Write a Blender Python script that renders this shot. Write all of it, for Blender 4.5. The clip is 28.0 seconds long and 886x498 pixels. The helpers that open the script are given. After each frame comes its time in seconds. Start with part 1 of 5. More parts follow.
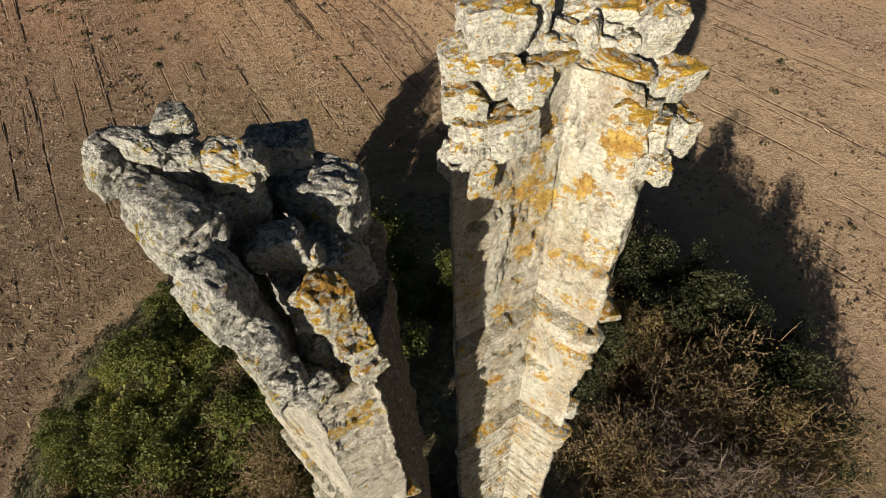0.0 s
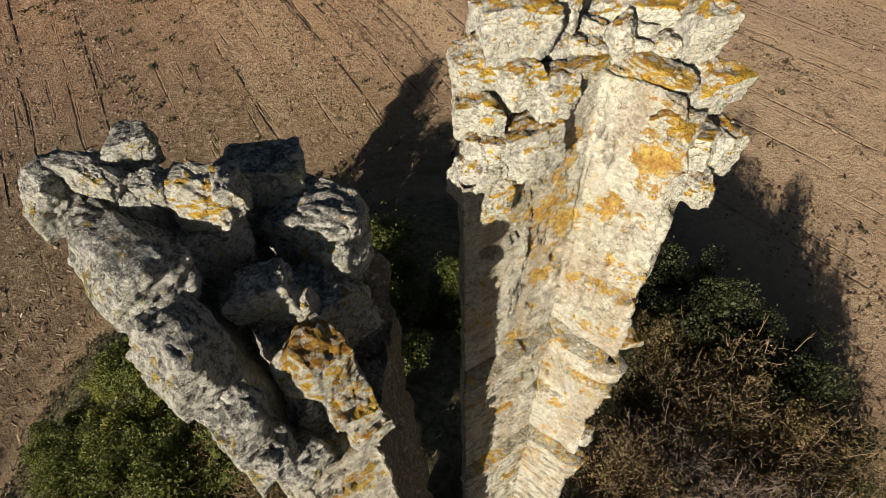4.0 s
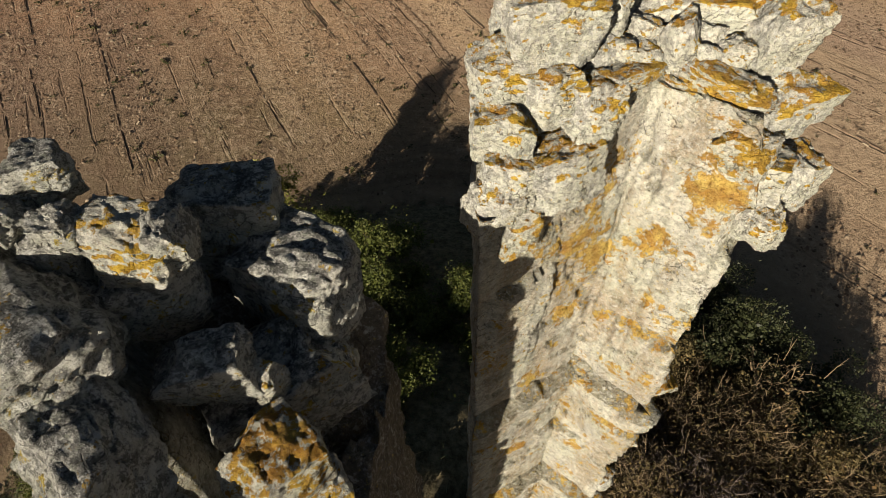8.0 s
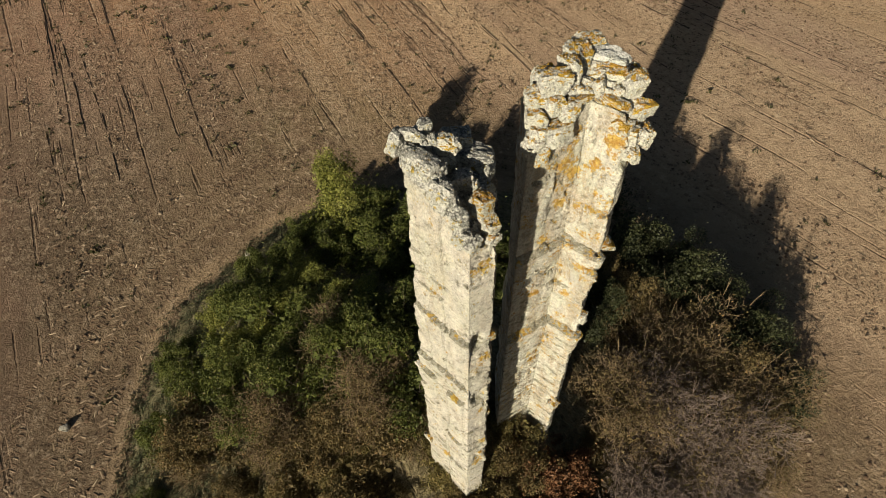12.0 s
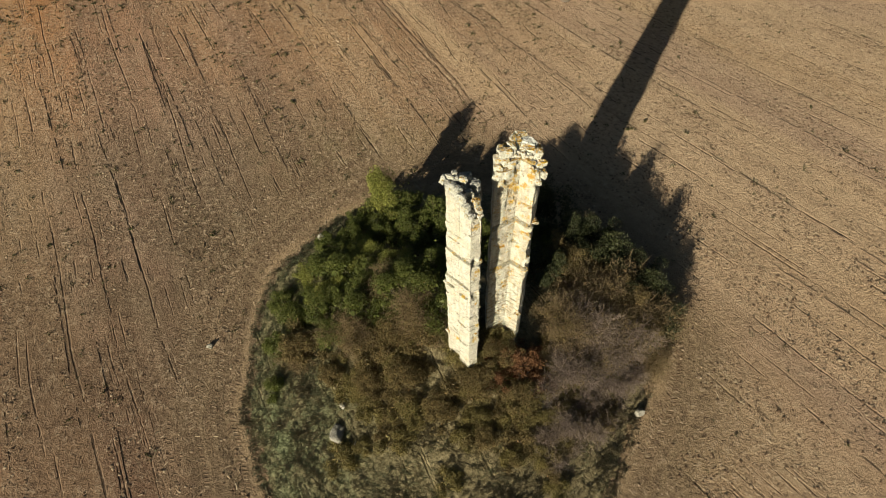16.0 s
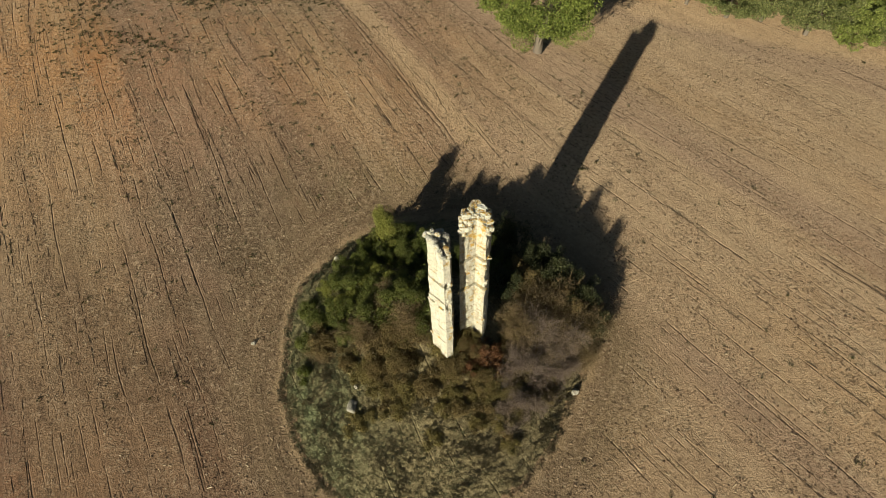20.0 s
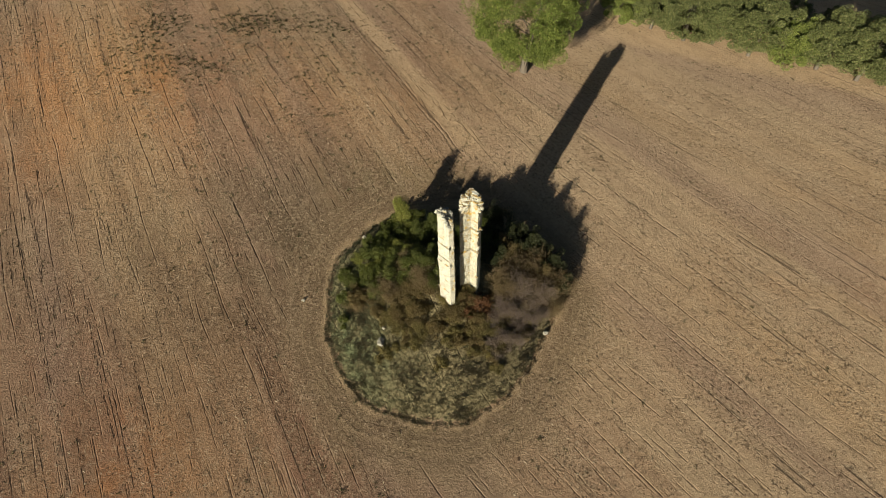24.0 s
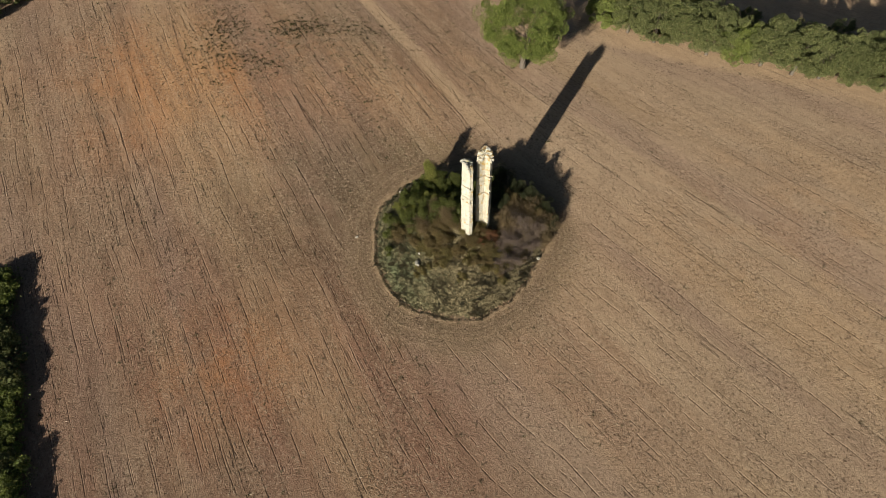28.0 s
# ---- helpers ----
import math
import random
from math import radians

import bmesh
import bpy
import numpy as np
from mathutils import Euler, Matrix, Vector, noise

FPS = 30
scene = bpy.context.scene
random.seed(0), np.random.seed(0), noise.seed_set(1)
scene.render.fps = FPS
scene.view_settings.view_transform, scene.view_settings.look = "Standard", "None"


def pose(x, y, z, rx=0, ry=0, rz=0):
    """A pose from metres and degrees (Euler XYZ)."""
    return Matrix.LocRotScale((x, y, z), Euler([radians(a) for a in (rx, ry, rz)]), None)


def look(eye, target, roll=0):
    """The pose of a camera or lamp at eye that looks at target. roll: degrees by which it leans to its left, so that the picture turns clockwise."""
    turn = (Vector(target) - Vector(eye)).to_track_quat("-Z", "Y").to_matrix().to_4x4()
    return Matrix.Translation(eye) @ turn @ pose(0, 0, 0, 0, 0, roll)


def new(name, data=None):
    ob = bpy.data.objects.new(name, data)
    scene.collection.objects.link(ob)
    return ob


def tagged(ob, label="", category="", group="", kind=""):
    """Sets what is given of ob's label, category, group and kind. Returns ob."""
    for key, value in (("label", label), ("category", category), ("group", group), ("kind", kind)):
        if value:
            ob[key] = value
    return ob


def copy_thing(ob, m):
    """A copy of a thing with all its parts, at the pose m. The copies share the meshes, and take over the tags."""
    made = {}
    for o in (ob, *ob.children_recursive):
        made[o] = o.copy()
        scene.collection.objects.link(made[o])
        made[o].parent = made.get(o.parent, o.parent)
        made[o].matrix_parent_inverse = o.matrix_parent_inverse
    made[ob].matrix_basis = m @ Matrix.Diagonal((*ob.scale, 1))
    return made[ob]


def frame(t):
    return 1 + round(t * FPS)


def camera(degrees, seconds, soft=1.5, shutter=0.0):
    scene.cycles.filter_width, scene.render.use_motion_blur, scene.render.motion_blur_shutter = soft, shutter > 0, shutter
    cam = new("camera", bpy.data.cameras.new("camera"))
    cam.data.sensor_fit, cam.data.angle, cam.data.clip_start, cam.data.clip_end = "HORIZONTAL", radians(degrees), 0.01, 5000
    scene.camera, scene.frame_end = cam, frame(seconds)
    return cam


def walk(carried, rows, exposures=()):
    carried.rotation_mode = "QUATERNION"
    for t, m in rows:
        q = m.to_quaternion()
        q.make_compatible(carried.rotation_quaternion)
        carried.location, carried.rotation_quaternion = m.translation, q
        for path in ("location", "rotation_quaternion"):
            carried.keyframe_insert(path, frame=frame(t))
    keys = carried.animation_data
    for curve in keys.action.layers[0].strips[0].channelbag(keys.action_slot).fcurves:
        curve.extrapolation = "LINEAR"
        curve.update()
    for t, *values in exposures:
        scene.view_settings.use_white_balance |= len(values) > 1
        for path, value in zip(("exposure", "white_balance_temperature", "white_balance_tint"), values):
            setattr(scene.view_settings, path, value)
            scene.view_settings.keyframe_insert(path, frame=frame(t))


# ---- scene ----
cam = camera(76.4, 28.0, 0.55)
METRES, EYE, TILT, LEAN, TURN = 60.0, 16.6, -50.5, 1.9, 0.0
ROWS = [
    (0.0, 0.0, 0.0, 0.0, 0.0, 0.0, -0.0),
    (0.5, -0.0002, 0.0007, 0.0004, 0.01, -0.0, 0.01),
    (1.0, -0.0007, 0.0014, 0.0003, 0.0, -0.02, 0.04),
    (1.5, -0.0009, 0.0016, -0.0002, -0.02, -0.03, 0.04),
    (2.0, -0.0009, 0.0023, -0.0005, -0.03, -0.02, 0.06),
    (2.5, -0.0009, 0.0026, -0.0009, -0.04, -0.02, 0.08),
    (3.0, -0.0009, 0.004, 0.0002, -0.06, -0.01, 0.11),
    (3.5, -0.0011, 0.0049, 0.0002, -0.08, -0.03, 0.11),
    (4.0, -0.0012, 0.008, 0.0033, -0.1, -0.01, 0.16),
    (4.5, -0.0012, 0.0121, 0.0076, -0.11, -0.0, 0.16),
    (6.5, 0.0017, 0.0171, 0.0063, -0.07, 0.03, 0.16),
    (7.0, 0.0008, 0.0177, 0.0063, 0.73, 0.02, -1.02),
    (7.5, -0.0, 0.0181, 0.0065, 1.0, -0.0, -1.46),
    (8.0, -0.0012, 0.0179, 0.0069, 1.05, 0.01, -1.55),
    (8.5, -0.0023, 0.0178, 0.0071, 1.08, 0.0, -1.62),
    (9.0, -0.0041, 0.0163, 0.0065, 1.2, 0.0, -1.74),
    (9.5, -0.0061, 0.0124, 0.0047, 1.25, -0.01, -1.87),
    (10.0, -0.0082, 0.0052, 0.0011, 1.27, -0.03, -1.97),
    (10.5, -0.0102, -0.0051, -0.0029, 1.27, -0.03, -1.93),
    (11.0, -0.0122, -0.0217, -0.0076, 1.26, -0.0, -1.93),
    (11.5, -0.0136, -0.0414, -0.0108, 1.28, 0.0, -1.94),
    (12.0, -0.0147, -0.064, -0.0136, 1.28, -0.03, -1.98),
    (12.5, -0.0156, -0.0855, -0.0163, 1.3, -0.0, -1.98),
    (14.5, -0.0192, -0.1766, -0.0247, 1.25, -0.08, -2.03),
    (15.0, -0.0195, -0.2006, -0.027, 1.24, -0.06, -2.04),
    (15.5, -0.0194, -0.2232, -0.0282, 1.24, -0.09, -2.04),
    (16.0, -0.0196, -0.2472, -0.0291, 1.24, -0.09, -2.06),
    (16.5, -0.0198, -0.2687, -0.0292, 1.24, -0.11, -2.09),
    (17.0, -0.0198, -0.2915, -0.0283, 1.24, -0.13, -2.09),
    (17.5, -0.0189, -0.3119, -0.0263, 1.23, -0.13, -2.09),
    (18.0, -0.0165, -0.3327, -0.0229, 1.24, -0.12, -2.09),
    (18.5, -0.0134, -0.3508, -0.0188, 1.22, -0.11, -2.09),
    (19.0, -0.0095, -0.3699, -0.0131, 1.24, -0.1, -2.08),
    (19.5, -0.0057, -0.3877, -0.0079, 1.26, -0.09, -2.07),
    (20.0, -0.0021, -0.4082, -0.0039, 1.26, -0.09, -2.06),
    (20.5, 0.0008, -0.4287, -0.0017, 1.26, -0.1, -2.05),
    (22.5, 0.0057, -0.5298, -0.0116, 1.25, 0.05, -1.97),
    (23.0, 0.0039, -0.5603, -0.0185, 1.23, 0.04, -1.96),
    (23.5, 0.0008, -0.5899, -0.027, 1.23, 0.03, -1.95),
    (24.0, -0.0036, -0.6235, -0.0385, 1.19, 0.05, -1.93),
    (24.5, -0.0092, -0.6557, -0.0503, 1.14, 0.06, -1.93),
    (25.0, -0.016, -0.6921, -0.0644, 1.12, 0.08, -1.97),
    (25.5, -0.022, -0.7272, -0.0782, 1.11, 0.11, -1.97),
    (26.0, -0.0269, -0.7674, -0.0919, 1.05, 0.11, -1.96),
    (26.5, -0.0301, -0.8052, -0.1054, 1.04, 0.15, -1.94),
    (27.0, -0.0315, -0.8453, -0.1202, 1.07, 0.16, -1.93),
    (27.5, -0.0328, -0.8811, -0.134, 1.09, 0.17, -1.94),
    (28.0, -0.0346, -0.918, -0.1481, 1.11, 0.17, -1.97),
]
import functools

walk(cam, [(t, pose(0, 0, EYE, TILT, LEAN, TURN) @ pose(METRES * x, METRES * y, METRES * z, 90 + pitch, roll, yaw)) for t, x, y, z, yaw, pitch, roll in ROWS], [(0.0, 0.65, 6500, 12), (5.0, 0.64, 6500, 12), (8.0, 0.58, 6550, 11), (11.0, 0.45, 6650, 9), (15.0, 0.68, 6700, 5), (20.0, 0.67, 6750, 2), (24.0, 0.62, 6600, 4), (28.0, 0.57, 6250, 10)])

# ---- light ----
SUN_AZ = math.atan2(-0.422, -0.906)
SUN_EL = radians(16.6)
world = bpy.data.worlds.new("sky")
scene.world = world
world.use_nodes = True
wn = world.node_tree.nodes
sky = wn.new("ShaderNodeTexSky")
sky.sky_type = "NISHITA"
sky.sun_disc = False
sky.sun_elevation = SUN_EL
sky.sun_rotation = SUN_AZ
world.node_tree.links.new(sky.outputs[0], wn["Background"].inputs[0])
wn["Background"].inputs[1].default_value = 0.025
sun = new("sun", bpy.data.lights.new("sun", "SUN"))
sun.data.energy, sun.data.angle, sun.data.color = 5.0, radians(0.55), (1.0, 0.90, 0.74)
sun.matrix_world = look((-42, -90, 30 * 0.993), (0, 0, 0))


# ---- material tools ----
class Mat:
    """A small wrapper that strings shader nodes together."""

    def __init__(self, name, rough=0.9):
        self.m = bpy.data.materials.new(name)
        self.m.use_nodes = True
        self.t = self.m.node_tree
        self.b = self.t.nodes["Principled BSDF"]
        self.b.inputs["Roughness"].default_value = rough
        self.b.inputs["Specular IOR Level"].default_value = 0.25
        self.pos = self.t.nodes.new("ShaderNodeTexCoord").outputs["Object"]

    def n(self, kind, **kw):
        node = self.t.nodes.new(kind)
        for k, v in kw.items():
            node.inputs[k.replace("_", " ")].default_value = v
        return node

    def link(self, a, b):
        self.t.links.new(a, b)

    def mapped(self, rot=0.0, scale=(1, 1, 1), loc=(0, 0, 0), vec=None):
        node = self.t.nodes.new("ShaderNodeMapping")
        node.inputs["Rotation"].default_value = (0, 0, rot)
        node.inputs["Scale"].default_value = scale
        node.inputs["Location"].default_value = loc
        self.link(vec or self.pos, node.inputs[0])
        return node.outputs[0]

    def noise(self, scale, detail=4.0, rough=0.55, vec=None, warp=0.0):
        node = self.n("ShaderNodeTexNoise", Scale=scale, Detail=detail, Roughness=rough, Distortion=warp)
        self.link(vec or self.pos, node.inputs["Vector"])
        return node.outputs["Fac"]

    def cells(self, scale, vec=None, out="Distance"):
        node = self.n("ShaderNodeTexVoronoi", Scale=scale)
        self.link(vec or self.pos, node.inputs["Vector"])
        return node.outputs[out]

    def ramp(self, fac, *stops):
        node = self.t.nodes.new("ShaderNodeValToRGB")
        el = node.color_ramp.elements
        while len(el) < len(stops):
            el.new(0.5)
        for e, (p, c) in zip(el, stops):
            e.position = p
            e.color = (c, c, c, 1) if isinstance(c, (int, float)) else (*c, 1)
        self.link(fac, node.inputs[0])
        return node.outputs[0]

    def mix(self, fac, a, b, mode="MIX"):
        node = self.t.nodes.new("ShaderNodeMix")
        node.data_type, node.blend_type = "RGBA", mode
        for sock, v in ((node.inputs[0], fac), (node.inputs[6], a), (node.inputs[7], b)):
            if isinstance(v, (int, float)):
                sock.default_value = v
            elif isinstance(v, tuple):
                sock.default_value = (*v, 1)
            else:
                self.link(v, sock)
        return node.outputs[2]

    def math(self, op, a, b=0.0):
        node = self.t.nodes.new("ShaderNodeMath")
        node.operation = op
        for sock, v in zip(node.inputs, (a, b)):
            if isinstance(v, (int, float)):
                sock.default_value = v
            else:
                self.link(v, sock)
        return node.outputs[0]

    def near(self, centre, size, vec=None):
        """1 at a place, falling to 0 at that many metres from it (an ellipse in plan)."""
        v = self.mapped(0, (1 / size[0], 1 / size[1], 0), (-centre[0] / size[0], -centre[1] / size[1], 0), vec)
        node = self.t.nodes.new("ShaderNodeVectorMath")
        node.operation = "LENGTH"
        self.link(v, node.inputs[0])
        return self.ramp(node.outputs["Value"], (0.0, 1.0), (1.0, 0.0))

    def about(self, places, vec):
        """1 at any of the places, falling to 0 at each one's radius, in all directions."""
        low = None
        for centre, radius in places:
            node = self.t.nodes.new("ShaderNodeVectorMath")
            node.operation = "DISTANCE"
            self.link(vec, node.inputs[0])
            node.inputs[1].default_value = centre
            near = self.math("MULTIPLY", node.outputs["Value"], 1 / radius)
            low = near if low is None else self.math("MINIMUM", low, near)
        return self.ramp(low, (0.0, 1.0), (1.0, 0.0))

    def axis(self, vec, i):
        node = self.t.nodes.new("ShaderNodeSeparateXYZ")
        self.link(vec, node.inputs[0])
        return node.outputs[i]

    def up(self):
        g = self.t.nodes.new("ShaderNodeNewGeometry")
        return self.axis(g.outputs["Normal"], 2)

    def island(self):
        return self.t.nodes.new("ShaderNodeNewGeometry").outputs["Random Per Island"]

    def each(self):
        return self.t.nodes.new("ShaderNodeObjectInfo").outputs["Random"]

    def done(self, colour, height=None, strength=0.5, dist=0.02, rough=None):
        if isinstance(colour, tuple):
            self.b.inputs["Base Color"].default_value = (*colour, 1)
        else:
            self.link(colour, self.b.inputs["Base Color"])
        if height is not None:
            bump = self.n("ShaderNodeBump", Strength=strength, Distance=dist)
            self.link(height, bump.inputs["Height"])
            self.link(bump.outputs[0], self.b.inputs["Normal"])
        if rough is not None:
            self.link(rough, self.b.inputs["Roughness"])
        return self.m

    def leafy(self, colour, through_light):
        """A leaf: the plain surface mixed with light that shines through it."""
        self.done(colour)
        tr = self.t.nodes.new("ShaderNodeBsdfTranslucent")
        self.link(colour, tr.inputs[0])
        mx = self.t.nodes.new("ShaderNodeMixShader")
        mx.inputs[0].default_value = through_light
        self.link(self.b.outputs[0], mx.inputs[1])
        self.link(tr.outputs[0], mx.inputs[2])
        self.link(mx.outputs[0], self.t.nodes["Material Output"].inputs[0])
        return self.m


ROW_TURN = radians(31)   # the plough rows run from the back left to the front right


def soil_material():
    k = Mat("ploughed_soil", 0.95)
    k.b.inputs["Diffuse Roughness"].default_value = 1.0
    reach = k.t.nodes.new("ShaderNodeAttribute")
    reach.attribute_name = "reach"
    reach = reach.outputs["Fac"]
    x_here = k.axis(k.pos, 0)
    right = k.ramp(k.math("MULTIPLY", k.math("ADD", k.math("ADD", x_here, k.math("MULTIPLY", k.noise(0.06, 2), 12)), 60), 1 / 120), (0.50, 0.0), (0.62, 1.0))

    def rows(scale, stretch, detail, rough, seed=0.0):
        """Noise drawn out along the plough rows, which turn a little on the far side."""
        a = k.mapped(0, (1, stretch, 1), (seed, seed, 0), k.mapped(-ROW_TURN))
        c = k.mapped(0, (1, stretch, 1), (seed, seed, 0), k.mapped(-ROW_TURN - radians(10)))
        return k.mix(right, k.noise(scale, detail, rough, a), k.noise(scale, detail, rough, c))

    big = k.noise(0.05, 4, 0.6)
    mid = k.noise(0.5, 6, 0.65)
    clod = k.noise(3.2, 6, 0.72)
    fine = k.noise(9.0, 5, 0.75)
    grit = k.noise(24.0, 4, 0.7)
    base = k.ramp(mid, (0.30, (0.225, 0.133, 0.080)), (0.5, (0.305, 0.193, 0.121)), (0.72, (0.37, 0.248, 0.163)))
    base = k.mix(k.ramp(big, (0.38, 0.0), (0.62, 0.7)), base, (0.30, 0.215, 0.14))
    # paler soil on the right: the brightening seen down-sun is put into the colour
    base = k.mix(k.math("MULTIPLY", right, 0.75), base, (0.47, 0.345, 0.222))
    orange = k.math("MULTIPLY", k.near((-44, 36), (30, 24)), k.ramp(k.noise(0.09, 4), (0.32, 0.2), (0.58, 1.0)))
    base = k.mix(k.math("MULTIPLY", orange, 1.0), base, (0.47, 0.205, 0.07))
    back = k.math("MULTIPLY", k.near((-10, 34), (22, 16)), k.ramp(k.noise(0.11, 3), (0.36, 0.2), (0.6, 1.0)))
    base = k.mix(k.math("MULTIPLY", back, 0.6), base, (0.42, 0.245, 0.125))
    red = k.math("MULTIPLY", k.near((-20, -14), (52, 32)), k.ramp(rows(0.10, 0.25, 3, 0.55, 31.0), (0.38, 0.0), (0.52, 1.0)))
    base = k.mix(k.math("MULTIPLY", red, 0.85), base, (0.27, 0.135, 0.088))
    warm = k.math("MULTIPLY", k.near((38, 6), (24, 18)), k.ramp(k.noise(0.14, 3), (0.44, 0.0), (0.58, 1.0)))
    base = k.mix(k.math("MULTIPLY", warm, 0.55), base, (0.42, 0.255, 0.13))
    green = k.math("MULTIPLY", k.near((-9, 18.5), (12, 6)), k.ramp(k.noise(0.9, 6, 0.7), (0.36, 0.0), (0.58, 1.0)))
    base = k.mix(k.math("MULTIPLY", green, 0.7), base, (0.15, 0.135, 0.055))
    weedy = k.math("MULTIPLY", k.near((-33, 46), (26, 15)), k.ramp(k.noise(0.35, 6, 0.7), (0.38, 0.0), (0.58, 1.0)))
    base = k.mix(k.math("MULTIPLY", weedy, 0.7), base, (0.17, 0.145, 0.095))
    dull = k.math("MULTIPLY", k.near((48, 16), (22, 14)), k.ramp(k.noise(0.16, 5, 0.7), (0.40, 0.0), (0.6, 1.0)))
    base = k.mix(k.math("MULTIPLY", dull, 0.5), base, (0.21, 0.15, 0.105))
    # mauve and yellowish bands that follow the rows, a pale headland by the hedge
    band = rows(0.075, 0.10, 3, 0.5, 41.0)
    base = k.mix(k.ramp(band, (0.40, 0.5), (0.48, 0.0)), base, k.mix(right, (0.26, 0.172, 0.128), (0.325, 0.222, 0.165)))
    base = k.mix(k.ramp(band, (0.52, 0.0), (0.60, 0.45)), base, (0.43, 0.295, 0.165))
    head = k.math("MULTIPLY", k.math("ADD", k.axis(k.mapped(radians(23)), 1), k.math("MULTIPLY", k.noise(0.15, 3), 2.0)), 0.01)
    head = k.math("MULTIPLY", k.ramp(head, (0.548, 0.0), (0.570, 1.0)), k.ramp(k.math("MULTIPLY", x_here, 0.01), (0.12, 0.0), (0.2, 1.0)))
    base = k.mix(k.math("MULTIPLY", head, 0.85), base, (0.50, 0.355, 0.22))
    olive = k.math("MULTIPLY", k.ramp(k.math("MULTIPLY", reach, 0.25), (0.26, 1.0), (0.44, 0.0)), k.ramp(k.noise(0.3, 5, 0.65), (0.36, 0.0), (0.60, 0.8)))
    base = k.mix(olive, base, (0.205, 0.155, 0.082))
    ember = k.math("MULTIPLY", k.near((-27.5, -12.5), (11, 12)), k.ramp(k.noise(0.2, 4), (0.36, 0.2), (0.56, 1.0)))
    base = k.mix(k.math("MULTIPLY", ember, 0.85), base, (0.40, 0.185, 0.075))
    damp = k.math("MULTIPLY", k.near((-22, 0), (15, 13)), k.ramp(k.noise(0.22, 4), (0.32, 0.4), (0.55, 1.0)))
    base = k.mix(k.math("MULTIPLY", damp, 0.65), base, (0.175, 0.105, 0.064))
    left_of_mound = k.math("MULTIPLY", k.near((-17, 11), (24, 18)), k.ramp(k.noise(0.25, 4), (0.34, 0.3), (0.55, 1.0)))
    base = k.mix(k.math("MULTIPLY", left_of_mound, 0.85), base, (0.115, 0.082, 0.047))
    # broad and narrow streaks along the rows
    broad = rows(0.55, 0.035, 4, 0.55)
    base = k.mix(k.math("MULTIPLY", k.ramp(broad, (0.40, 0.34), (0.50, 0.0)), k.math("SUBTRACT", 1.0, k.math("MULTIPLY", right, 0.6))), base, (0.18, 0.11, 0.068))
    base = k.mix(k.ramp(broad, (0.54, 0.0), (0.68, 0.25)), base, (0.44, 0.325, 0.215))
    streak = rows(2.2, 0.05, 5, 0.65, 5.0)
    calm = k.math("SUBTRACT", 1.0, k.math("MULTIPLY", right, 0.6))
    base = k.mix(k.math("MULTIPLY", calm, k.ramp(streak, (0.34, 0.3), (0.46, 0.0))), base, (0.15, 0.095, 0.058))
    # straw and pale crumbs lie in the rows
    straw = k.math("MULTIPLY", k.ramp(rows(1.4, 0.06, 4, 0.6, 9.0), (0.46, 0.0), (0.60, 1.0)), k.ramp(fine, (0.53, 0.0), (0.62, 1.0)))
    base = k.mix(k.math("MULTIPLY", straw, 0.55), base, (0.56, 0.45, 0.31))
    # cracks left by the share, their shade put into a dark colour
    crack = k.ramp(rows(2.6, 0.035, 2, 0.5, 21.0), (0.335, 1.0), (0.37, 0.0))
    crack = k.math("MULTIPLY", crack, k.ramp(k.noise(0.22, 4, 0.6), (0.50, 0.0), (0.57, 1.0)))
    # long thin furrow lines, broken here and there, shaded by colour like the cracks
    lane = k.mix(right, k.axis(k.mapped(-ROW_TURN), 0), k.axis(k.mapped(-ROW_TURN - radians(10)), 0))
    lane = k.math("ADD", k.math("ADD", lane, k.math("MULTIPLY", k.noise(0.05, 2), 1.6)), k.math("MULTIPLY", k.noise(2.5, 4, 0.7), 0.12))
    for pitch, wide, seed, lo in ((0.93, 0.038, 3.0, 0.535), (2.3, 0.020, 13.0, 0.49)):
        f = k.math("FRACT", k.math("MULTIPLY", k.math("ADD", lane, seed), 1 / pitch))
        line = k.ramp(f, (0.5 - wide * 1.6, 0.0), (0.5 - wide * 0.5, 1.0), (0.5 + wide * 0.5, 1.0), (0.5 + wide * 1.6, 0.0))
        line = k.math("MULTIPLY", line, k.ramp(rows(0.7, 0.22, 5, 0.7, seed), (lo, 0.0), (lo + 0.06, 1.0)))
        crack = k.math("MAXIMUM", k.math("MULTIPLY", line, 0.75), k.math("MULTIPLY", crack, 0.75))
    # the trodden track along the rows at the back
    u = k.axis(k.mapped(-ROW_TURN), 0)
    u = k.math("MULTIPLY", k.math("ADD", u, k.math("MULTIPLY", k.noise(0.2, 2), 0.8)), 0.04)
    behind = k.ramp(k.math("MULTIPLY", k.axis(k.pos, 1), 0.01), (0.22, 0.0), (0.26, 1.0))
    pale = k.math("MULTIPLY", k.ramp(u, (0.50, 0.0), (0.535, 1.0), (0.60, 1.0), (0.64, 0.0)), behind)
    base = k.mix(k.math("MULTIPLY", pale, 0.65), base, (0.50, 0.36, 0.22))
    rut = k.math("MULTIPLY", k.ramp(u, (0.478, 0.0), (0.482, 1.0), (0.486, 0.0), (0.497, 0.0), (0.501, 1.0), (0.506, 0.0)), behind)
    rut = k.math("MULTIPLY", rut, k.ramp(k.noise(0.5, 4, 0.7), (0.36, 0.0), (0.48, 1.0)))
    crack = k.math("MAXIMUM", crack, k.math("MULTIPLY", rut, 0.8))
    # wheel-worn rings round the mound
    ringy = k.n("ShaderNodeTexNoise", Scale=1.0, Detail=3.0, Roughness=0.6)
    joined = k.t.nodes.new("ShaderNodeCombineXYZ")
